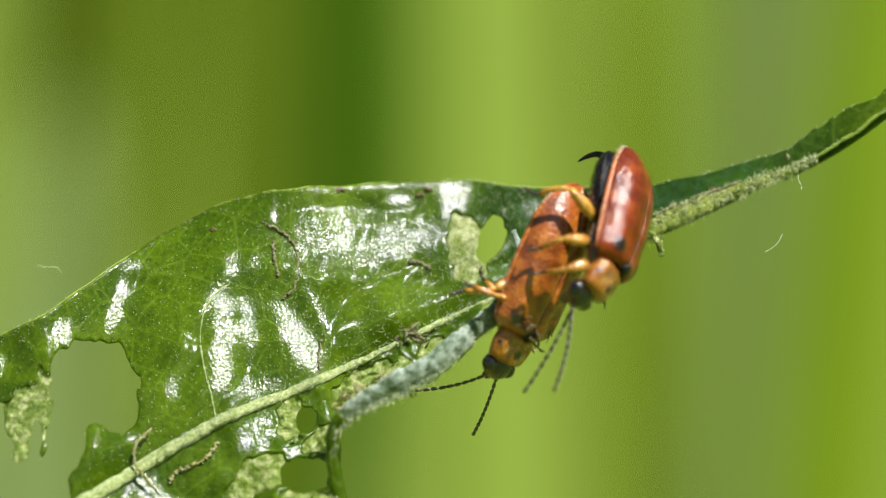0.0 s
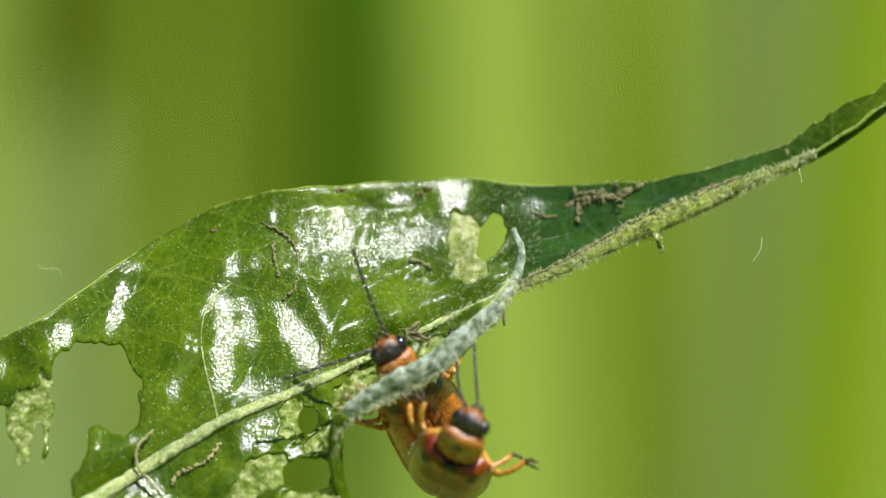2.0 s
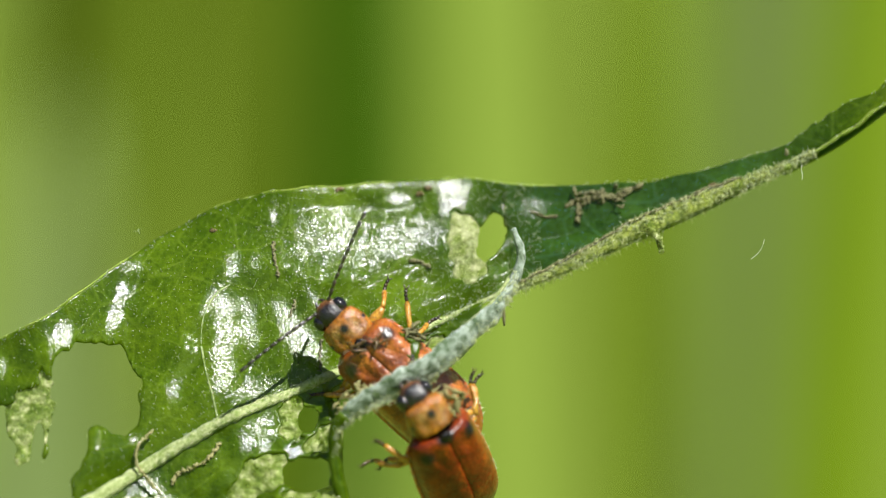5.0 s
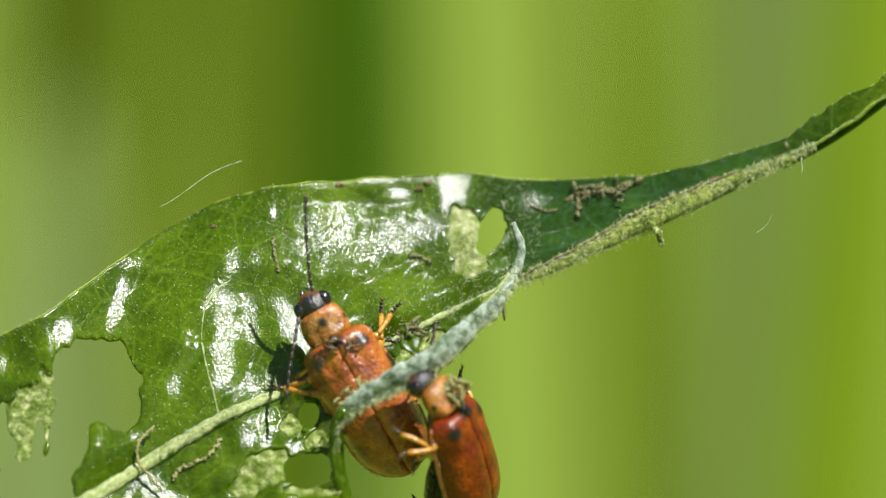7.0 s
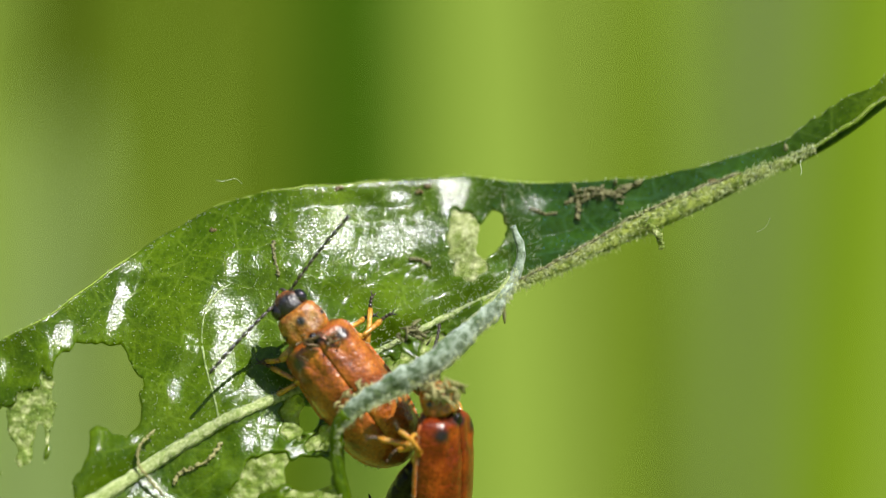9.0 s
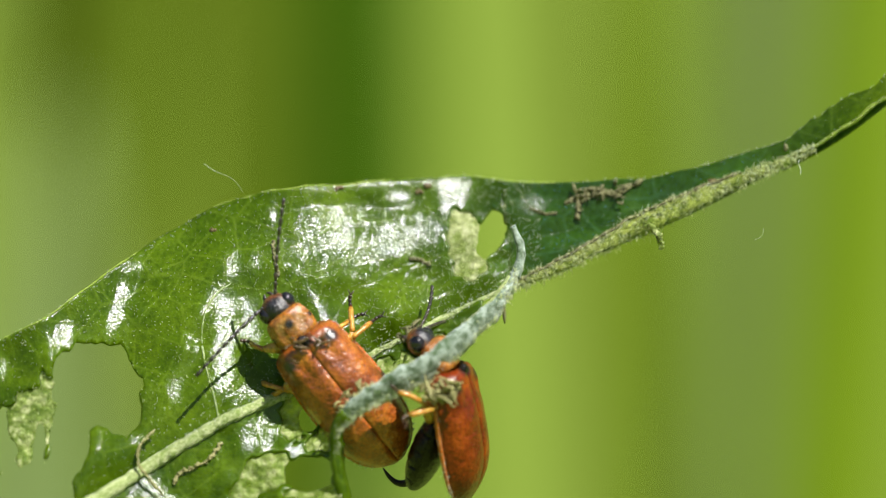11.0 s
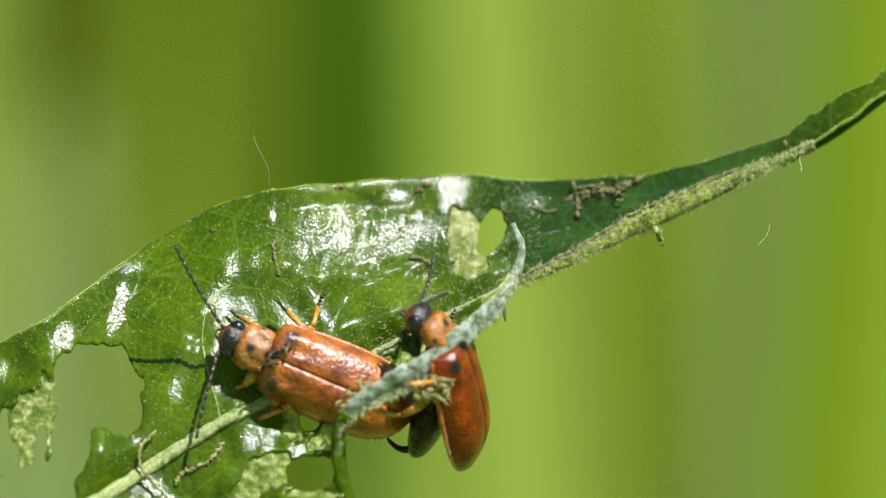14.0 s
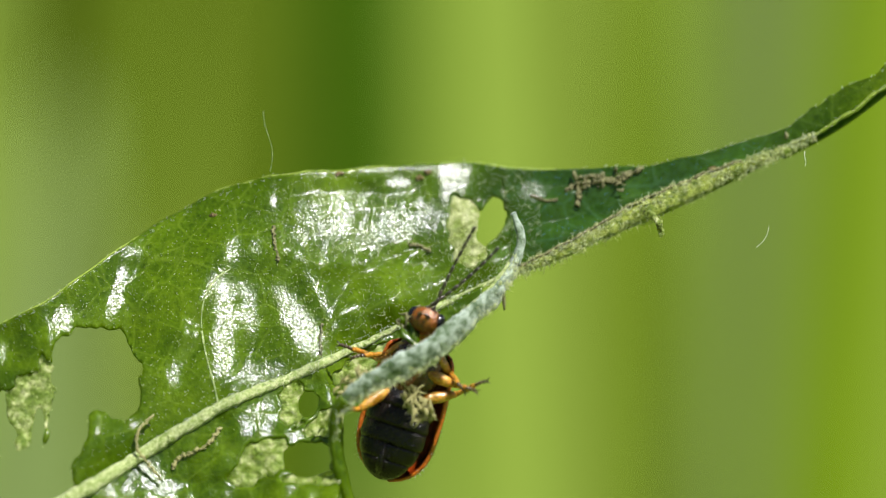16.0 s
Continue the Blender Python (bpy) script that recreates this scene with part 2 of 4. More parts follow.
def blob(centre, size, rings=14, sides=18, shape=None):
    """A rounded body along x. shape(s, a) scales the radius at s in -1..1 and angle a."""
    bm = bmesh.new()
    pts = []
    for i in range(1, rings):
        s = -math.cos(math.pi * i / rings)
        r = math.sqrt(max(0.0, 1 - s * s))
        row = []
        for j in range(sides):
            a = 2 * math.pi * j / sides
            f = shape(s, a) if shape else 1.0
            row.append(bm.verts.new((centre[0] + s * size[0], centre[1] + r * f * size[1] * math.cos(a),
                                     centre[2] + r * f * size[2] * math.sin(a))))
        pts.append(row)
    ends = [bm.verts.new((centre[0] + e * size[0], centre[1], centre[2])) for e in (-1, 1)]
    for a, b in zip(pts, pts[1:]):
        for j in range(sides):
            bm.faces.new((a[j], b[j], b[(j + 1) % sides], a[(j + 1) % sides]))
    for j in range(sides):
        bm.faces.new((ends[0], pts[0][j], pts[0][(j + 1) % sides]))
        bm.faces.new((ends[1], pts[-1][(j + 1) % sides], pts[-1][j]))
    bmesh.ops.recalc_face_normals(bm, faces=bm.faces)
    return bm


def roughen(bm, size, amount, seed=0.0):
    """Uneven, ragged surface: moves each vertex by noise."""
    for v in bm.verts:
        v.co += Vector([noise.noise(v.co / size + Vector((seed + 7 * i, 3 * i, 0))) * amount for i in range(3)])
    return bm


def wavy(p, size, amount, seed=0.0):
    return noise.noise(Vector((p[0] / size + seed, p[1] / size, p[2] / size + 3.7 * seed))) * amount


# ---- ground and meadow behind ----
def build_ground():
    xs = [-3000, -900, -300, -120, -50, -20, -8, -3, -1, -0.4, 0, 0.4, 1, 3, 8, 20, 50, 120, 300, 900, 3000]
    ys = [-3000, -300, -50, -8, -2, -0.5, 0, 0.5, 1, 1.5, 2, 3, 5, 8, 20, 50, 150, 500, 1500, 3000]

    def rise(y):
        return 0.0 if y < 0.6 else 0.55 * (y - 0.6) if y < 30 else 16.2 + 0.12 * (y - 30)
    verts = [Vector((x, y, rise(y) + 0.03 * noise.noise(Vector((x, y, 0))))) / MM for y in ys for x in xs]
    n = len(xs)
    faces = [(j * n + i, j * n + i + 1, (j + 1) * n + i + 1, (j + 1) * n + i)
             for j in range(len(ys) - 1) for i in range(n - 1)]
    k = Mat("grassy_bank")
    k.set(Base_Color=k.mix(k.noise(0.004, 4), (0.116, 0.173, 0.022), (0.137, 0.198, 0.027)), Roughness=0.95, Specular_IOR_Level=0.05)
    tagged(sheet("ground", verts, faces, k.m), "sunlit bright green grassy bank rising behind the plant", "ground", kind="structure")


def build_blade(name, x, away, wide, lean, top, material, label, tip=1.0):
    """A grass blade that stands on the bank: x at eye height in plan steps, metres away from the eye."""
    y = away - REACH * MM
    ground_z = 0.0 if y < 0.6 else 0.55 * (y - 0.6)
    cx = (x - 784) * STEP * MM * away / (REACH * MM)
    verts, faces = [], []
    n = 26
    for i in range(n + 1):
        f = i / n
        z = ground_z - 0.02 + (top - ground_z + 0.02) * f
        w = wide * 0.5 * min(1.0, 1.05 - f ** 6 * tip)
        bx = cx + lean * (z - HIGH) + 0.004 * math.sin(5 * f + x)
        by = y + 0.03 * f * f
        for s, dd in ((-1, 0.0), (-0.5, 0.12), (0, 0.2), (0.5, 0.12), (1, 0.0)):
            verts.append(Vector((bx + s * w, by + dd * w, z)) / MM)
    for i in range(n):
        for j in range(4):
            a = i * 5 + j
            faces.append((a, a + 1, a + 6, a + 5))
    return tagged(sheet(name, verts, faces, material, thick=0.5), label, "grass", "grass behind the leaf")


build_ground()
SAGE = meadow("sage_grass", (0.17, 0.24, 0.075), (0.21, 0.28, 0.095), 0.2)
PALE = meadow("pale_blade", (0.18, 0.26, 0.045), (0.21, 0.29, 0.055))
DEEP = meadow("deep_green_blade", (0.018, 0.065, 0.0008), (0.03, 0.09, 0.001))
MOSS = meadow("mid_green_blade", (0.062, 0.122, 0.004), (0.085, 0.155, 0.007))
DUN = meadow("dull_green_blade", (0.085, 0.125, 0.007), (0.11, 0.155, 0.010))
OLIVE = meadow("olive_blade", (0.092, 0.142, 0.008), (0.115, 0.168, 0.012))
FRESH = meadow("fresh_blade", (0.135, 0.22, 0.006), (0.17, 0.27, 0.009))
GREY = meadow("grey_green_blade", (0.14, 0.20, 0.055), (0.175, 0.24, 0.075))
for x, away, wide, lean, top, mat, label in (
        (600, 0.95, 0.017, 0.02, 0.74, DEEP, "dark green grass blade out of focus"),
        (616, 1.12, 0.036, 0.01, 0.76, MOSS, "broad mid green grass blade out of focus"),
        (400, 0.84, 0.020, -0.05, 0.80, OLIVE, "olive green grass blade out of focus"),
        (215, 0.80, 0.020, 0.08, 0.78, OLIVE, "olive green grass blade out of focus"),
        (62, 0.88, 0.022, 0.04, 0.80, OLIVE, "olive green grass blade out of focus"),
        (95, 0.74, 0.048, 0.06, 0.522, SAGE, "pale grey green grass blade out of focus"),
        (735, 0.74, 0.020, 0.02, 0.496, PALE, "pale green grass blade out of focus"),
        (1120, 0.92, 0.010, -0.06, 0.80, DUN, "dull green grass stalk out of focus"),
        (1350, 1.1, 0.034, 0.03, 0.84, GREY, "grey green grass blade out of focus"),
        (1540, 0.95, 0.024, 0.12, 0.72, FRESH, "fresh green grass blade out of focus"),
        (1210, 1.3, 0.014, 0.02, 0.90, FRESH, "fresh green grass blade out of focus")):
    build_blade("grass_blade", x, away, wide, lean, top, mat, label)


# ---- the chewed leaf ----
RIB_X = (-260, -100, 165, 390, 480, 560, 830, 920, 1150, 1300, 1400, 1480, 1568, 1660)
RIB_Y = (1150, 1048, 884, 747, 708, 674, 541, 502, 412, 342, 287, 238, 176, 108)
TOP_X = (-330, -170, 78, 225, 345, 480, 820, 905, 1130, 1290, 1392, 1470, 1560, 1656)
TOP_Y = (800, 692, 563, 457, 386, 340, 314, 324, 319, 284, 249, 192, 148, 86)
LATERALS = (270, 500, 590, 700)
VEIN_T = range(8)
VEIN_X = (387, 378, 367, 359, 357, 364, 382, 408)
VEIN_Y = (742, 702, 662, 622, 586, 550, 520, 502)


def rib(u):
    return glide(RIB_X, RIB_Y, u)


def rib_line(u):
    base = glide((-420, -260, -100, 20, 150, 400, 640, 880, 1100, 1350, 1660), (0.2, -0.8, -1.7, -2.4, -2.9, -1.5, 0.0, 1.3, 1.9, 2.1, 1.2), u)
    return base + lean_run(min(u, 900), rib(min(u, 900)))


# how the blade leans between the side veins: along the blade, and rounded swells (x, y, half width, half height, depth)
LEAN_AT = (-260, 60, 150, 196, 204, 224, 240, 376, 394, 460, 474, 487, 499, 560, 590, 620, 690, 705, 730, 800, 900)
LEAN = (0.05, 0.52, 0.56, 0.56, 0.11, 0.11, -0.34, -0.34, 0.10, 0.10, -0.55, -0.55, 0.10, 0.10, 0.45, 0.16, 0.10, -0.25, 0.14, 0.10, -0.2)
SWELLS = ((705, 565, 95, 55, 0.46), (660, 366, 115, 20, -0.20), (425, 478, 60, 38, 0.34),
          (545, 505, 30, 36, 0.22), (775, 450, 26, 40, 0.12), (300, 640, 40, 80, 0.2), (460, 410, 60, 26, -0.15),
          (410, 640, 12, 50, 0.05), (600, 430, 26, 46, 0.10), (690, 425, 60, 28, 0.10), (840, 470, 40, 60, 0.2), (160, 820, 60, 60, 0.3), (440, 620, 9, 60, -0.04))
_run = [0.0]
for _i in range(1, len(LEAN_AT)):
    _run.append(_run[-1] + 0.5 * (LEAN[_i] + LEAN[_i - 1]) * (LEAN_AT[_i] - LEAN_AT[_i - 1]) * STEP)


def lean_run(x, y):
    """Depth of the pillows at a place; the side veins between them slant and bend towards the tip."""
    k = min(1.0, max(0.0, (x - 370) / 110))
    q = x - (0.04 + 0.20 * k * k * (3 - 2 * k)) * (y - 600) - 0.14 * k * max(0.0, y - 540) - 0.52 * max(0.0, 540 - y)
    return 0.8 * (float(np.interp(min(q, 900), LEAN_AT, _run)) - float(np.interp(640, LEAN_AT, _run)))


def arch(u, v):
    """The blade's upper half before its pillows settle: plan x, y and depth."""
    x = u + (glide(RIB_X, TOP_X, u) - u) * v
    y0 = rib(u)
    y1 = glide(RIB_X, TOP_Y, u)
    x += 14 * math.sin(math.pi * v) * (1 if u < 900 else 0.3)
    y = y0 + (y1 - y0) * v
    # the blade leans back and turns to the light
    d = rib_line(u) + STEP * (0.20 * (x - u) + 0.46 * (y0 - y))
    fade = min(1.0, 6 * v) * (1 if u < 850 else max(0.0, 1 - (u - 850) / 150))
    c = min(u, 900)
    d += (lean_run(x, y) - lean_run(c, rib(c))) * (1 if u < 800 else max(0.0, 1 - (u - 800) / 150))
    for sx, sy, rx, ry, h in SWELLS:
        e = ((x - sx) / rx) ** 2 + ((y - sy) / ry) ** 2
        if e < 6:
            d -= fade * h * math.exp(-e)
    # it rolls back towards the upper edge, and forward below the first hole's edge
    d += fade * 0.22 * STEP * max(0.0, 530 - y) * min(1.0, max(0.0, (480 - x) / 60)) * min(1.0, max(0.0, (x - 230) / 60))
    d -= fade * 0.13 * STEP * max(0.0, y - 595) * math.exp(-((x - 215) / 60) ** 2)
    d -= 0.10 * fade * wavy((x, y, 0), 110.0, 1.0, 2.0) + 0.05 * fade * wavy((x, y, 0), 36.0, 1.0, 5.0)
    x += wavy((x, y, 0), 90, 4.0 * v, 8.0)
    y += wavy((x, y, 0), 60, 5.0 * v, 9.0)
    # the twisted tip is crinkled
    y += wavy((x, y, 0), 22, 6.0 * v * min(1.0, max(0.0, (u - 1330) / 60)), 6.0)
    return x, y, d


# pillows of the blade that lie square to the light (x, y, half width, half height, turn, how squarely)
PILLOWS = ((680, 324, 80, 9, -3, 1.0), (572, 333, 24, 7, -8, 0.8), (802, 345, 27, 36, 0, 1.0), (705, 347, 22, 13, 0, 0.8),
           (700, 428, 66, 24, -12, 0.75), (758, 414, 24, 28, 0, 0.6), (603, 414, 20, 34, 0, 0.85), (548, 425, 26, 48, -30, 0.5),
           (642, 446, 36, 26, 0, 0.55), (483, 384, 10, 23, 0, 1.0), (411, 476, 13, 26, 0, 0.7), (455, 462, 8, 18, 0, 0.6),
           (396, 604, 21, 70, 4, 1.0), (444, 580, 15, 40, -6, 0.8), (378, 530, 36, 12, -52, 0.5), (526, 592, 80, 23, 54, 1.0),
           (564, 545, 58, 6, 64, 0.7), (209, 538, 11, 50, 14, 1.0), (226, 478, 14, 10, 0, 0.7), (112, 600, 16, 28, 0, 0.9),
           (310, 690, 14, 24, 0, 0.7), (455, 690, 44, 20, -20, 0.55), (2, 652, 12, 18, 0, 0.8), (940, 365, 24, 18, 0, 0.4))
SQUARE = (SUN_WAY.x / (1 - SUN_WAY.y), -SUN_WAY.z / (1 - SUN_WAY.y))


def settle(us, vs):
    """How far the blade's upper half moves in depth until its pillows face the light and the furrows between them do not."""
    raw = np.array([[arch(u, v) for v in vs] for u in us])
    X, Y, D0 = raw[:, :, 0], raw[:, :, 1], raw[:, :, 2]

    def along(A):
        return (A[1:, 1:] + A[1:, :-1] - A[:-1, 1:] - A[:-1, :-1]) / 2, (A[1:, 1:] - A[1:, :-1] + A[:-1, 1:] - A[:-1, :-1]) / 2
    (xu, xv), (yu, yv) = along(X * STEP), along(Y * STEP)
    det = xu * yv - xv * yu
    cx, cy = ((A[1:, 1:] + A[1:, :-1] + A[:-1, 1:] + A[:-1, :-1]) / 4 for A in (X, Y))
    ragged = np.array([[wavy((x, y, 0), 34.0, 0.5, 12.0) + wavy((x, y, 0), 12.0, 0.35, 15.0) for x, y in zip(*r)] for r in zip(cx, cy)])
    want = 0.22 * np.clip(1 + 3 * ragged, 0, 1) * np.exp(-((cx - 630) / 150) ** 4 - ((cy - 415) / 60) ** 4)
    for px, py, rx, ry, turn, how in PILLOWS:
        c, s = math.cos(radians(turn)), math.sin(radians(turn))
        e = np.hypot(((cx - px) * c + (cy - py) * s) / rx, ((cy - py) * c - (cx - px) * s) / ry) + ragged
        want = np.maximum(want, how / (1 + np.exp(np.minimum((e - 1) * 8, 60))))
    # the blade stays where it is towards its tip and its base
    hold = np.clip((X - 1300) / 60, 0, 1) + np.clip((-X - 20) / 60, 0, 1)
    D, m1, m2 = D0.copy(), np.zeros_like(D0), np.zeros_like(D0)
    for n in range(700):
        wide = 0.16 + 0.28 * max(0.0, 1 - n / 350)
        du, dv = along(D)
        ex, ey = (yv * du - yu * dv) / det - SQUARE[0], (xu * dv - xv * du) / det - SQUARE[1]
        b = np.exp(-(ex * ex + ey * ey) / (2 * wide * wide))
        w = -2 * (b - want) * b / wide * (1 + 2 * want)
        gx, gy = w * ex, w * ey
        gu, gv = (yv * gx - xv * gy) / det / 2, (xu * gy - yu * gx) / det / 2
        g = np.zeros_like(D)
        g[1:, 1:] += gu + gv
        g[1:, :-1] += gu - gv
        g[:-1, 1:] += gv - gu
        g[:-1, :-1] -= gu + gv
        for axis in (0, 1):
            A = D if axis == 0 else D.T
            G = g if axis == 0 else g.T
            k = (A[2:] - 2 * A[1:-1] + A[:-2]) * 6.0
            G[2:] += k
            G[:-2] += k
            G[1:-1] -= 2 * k
        g += (0.02 + 4.0 * hold) * (D - D0)
        m1 = 0.9 * m1 + 0.1 * g
        m2 = 0.99 * m2 + 0.01 * g * g
        D -= 0.012 * m1 / (1 - 0.9 ** (n + 1)) / (np.sqrt(m2 / (1 - 0.99 ** (n + 1))) + 1e-6)
    return (D - D0) * (1 - np.clip(hold, 0, 1))


SET_U, SET_V = np.linspace(-120, 1400, 254), np.linspace(0, 1, 56)
SETTLED = settle(SET_U, SET_V)


def settled(u, v):
    """How far the place (u, v) of the blade has settled, between the knots."""
    if not SET_U[0] < u < SET_U[-1]:
        return 0.0
    a = (u - SET_U[0]) / (SET_U[1] - SET_U[0])
    b = min(max(v, 0.0), 0.99999) * (len(SET_V) - 1)
    i, j = int(a), int(b)
    a, b = a - i, b - j
    n = SETTLED[i:i + 2, j:j + 2]
    return float((n[0, 0] * (1 - b) + n[0, 1] * b) * (1 - a) + (n[1, 0] * (1 - b) + n[1, 1] * b) * a)


def upper(u, v):
    """Place on the upper half of the blade: plan x, y and depth."""
    x, y, d = arch(u, v)
    return x, y, d + settled(u, v)


def rib_depth(u):
    return rib_line(u) + settled(u, 0.0)


LOW_X = (-260, 165, 390, 470, 560, 640, 700, 760, 860)
LOW_END_X = (-150, 330, 560, 600, 606, 615, 655, 735, 858)
LOW_END_Y = (1300, 1120, 1000, 900, 800, 748, 712, 658, 552)


def lower(u, v):
    """Place on the lower half of the blade, which bends up towards the viewer."""
    ex, ey = glide(LOW_X, LOW_END_X, u), glide(LOW_X, LOW_END_Y, u)
    y0 = rib(u)
    x, y = u + (ex - u) * v, y0 + (ey - y0) * v
    wide = math.hypot(ex - u, ey - y0) * STEP
    d = rib_depth(u) - wide * (0.10 * v + 0.42 * v * v)
    d -= 0.25 * wavy((x, y, 0), 80.0, 1.0, 4.0) * min(1.0, 5 * v) + 0.12 * wavy((x, y, 0), 30.0, 1.0, 6.0) * min(1.0, 5 * v)
    return x, y, d


def inside(x, y, spots, ragged=0.22, grain=26.0):
    """Whether a place lies in one of the ragged round spots (x, y, half width, half height, turn)."""
    for sx, sy, rx, ry, turn in spots:
        c, s = math.cos(radians(turn)), math.sin(radians(turn))
        dx, dy = x - sx, y - sy
        a, b = (dx * c + dy * s) / rx, (-dx * s + dy * c) / ry
        r = math.hypot(a, b) + wavy((x, y, sx), grain, ragged, 1.0) + wavy((x, y, sy), grain / 3, ragged * 0.4, 3.0)
        if r < 1:
            return True
    return False


UP_HOLES = ((172, 682, 74, 76, 0), (215, 730, 36, 40, 0), (118, 800, 34, 85, 20), (40, 900, 95, 75, 0), (868, 418, 24, 44, 24),
            (-60, 800, 90, 60, 0), (118, 662, 26, 40, 0), (67, 800, 12, 52, 6), (108, 745, 14, 60, 14), (4, 770, 9, 60, 0))
UP_PALE = ((826, 432, 34, 66, -4), (838, 470, 24, 30, 0), (34, 765, 34, 78, 12), (70, 735, 26, 70, 8))
LOW_HOLES = ((546, 742, 20, 25, 0), (546, 840, 46, 31, -8), (655, 694, 26, 15, -30), (612, 712, 12, 16, 0), (722, 656, 40, 15, -34), (800, 600, 30, 9, -36))
LOW_PALE = ((520, 742, 26, 42, 0), (470, 838, 48, 34, -20), (580, 775, 42, 22, -30), (560, 872, 60, 14, 0),
            (640, 675, 60, 22, -30), (740, 625, 60, 16, -32), (430, 872, 30, 18, 0))


def grid(place, us, vs, holes, pale):
    """Splits a blade into whole tissue and eaten membrane, and leaves the holes open."""
    pts = [[place(u, v) for v in vs] for u in us]
    sets = ([], []), ([], [])
    seen = ({}, {})
    for i in range(len(us) - 1):
        for j in range(len(vs) - 1):
            corner = ((i, j), (i + 1, j), (i + 1, j + 1), (i, j + 1))
            mx = sum(pts[a][b][0] for a, b in corner) / 4
            my = sum(pts[a][b][1] for a, b in corner) / 4
            if inside(mx, my, holes):
                continue
            w = 1 if inside(mx, my, pale, 0.34, 15.0) else 0
            face = []
            for c in corner:
                if c not in seen[w]:
                    seen[w][c] = len(sets[w][0])
                    x, y, d = pts[c[0]][c[1]]
                    sets[w][0].append(plan(x, y, d + (0.03 + wavy((x, y, 0), 9.0, 0.10) if w else 0.0)))
                face.append(seen[w][c])
            sets[w][1].append(face)
    for verts, faces in sets:
        count = collections.Counter(tuple(sorted((f[n - 1], f[n]))) for f in faces for n in range(4))
        beside = collections.defaultdict(list)
        for (a, b), n in count.items():
            if n == 1:
                beside[a].append(b)
                beside[b].append(a)
        for _ in range(4):
            moved = {a: verts[a] * 0.5 + (verts[n[0]] + verts[n[1]]) * 0.25 for a, n in beside.items() if len(n) == 2}
            for a, p in moved.items():
                verts[a] = p
    return sets


def spread(a, b, n):
    return [a + (b - a) * i / n for i in range(n + 1)]


def hair_sheet(name, roots, parent, label, length, width=0.011, material=HAIR):
    """Fine tapered hairs at (root, way) places."""
    rng = random.Random(len(roots))
    verts, faces = [], []
    for p, w in roots:
        w = (w + Vector((rng.gauss(0, 0.5), rng.gauss(0, 0.5), rng.gauss(0, 0.5)))).normalized()
        s = w.orthogonal().normalized() * width
        t = w.cross(s).normalized() * width
        e = length * rng.uniform(0.4, 1.2)
        bend = Vector((rng.gauss(0, 0.2), rng.gauss(0, 0.2), rng.gauss(-0.1, 0.2))) * e
        n = len(verts)
        mid = p + w * e * 0.55
        verts += [p + s, p - s * 0.5 + t, p - s * 0.5 - t, mid + s * 0.7, mid - s * 0.35 + t * 0.7, mid - s * 0.35 - t * 0.7,
                  p + w * e + bend]
        for j in range(3):
            m = (j + 1) % 3
            faces += [(n + j, n + m, n + 3 + m, n + 3 + j), (n + 3 + j, n + 3 + m, n + 6)]
    return tagged(sheet(name, verts, faces, material, parent, label), kind="stuff")


NETS = {}


def on_sheet(place, x, y, u0, u1):
    """Depth of a blade at a place of the plan."""
    if place not in NETS:
        NETS[place] = np.array([(*place(u, v)[:2], u, v) for u in spread(u0, u1, 230) for v in spread(0, 1, 24)])
    net = NETS[place]
    cu, cv = net[int(np.argmin((net[:, 0] - x) ** 2 + (net[:, 1] - y) ** 2)), 2:]
    near = [place(u, v) for u in spread(cu - 8, cu + 8, 8) for v in spread(max(0, cv - 0.04), min(1, cv + 0.04), 8)]
    return min(near, key=lambda p: (p[0] - x) ** 2 + (p[1] - y) ** 2)[2]


def on_leaf(x, y):
    return on_sheet(upper, x, y, -200, 1640)


def on_low(x, y):
    return on_sheet(lower, x, y, -200, 850)


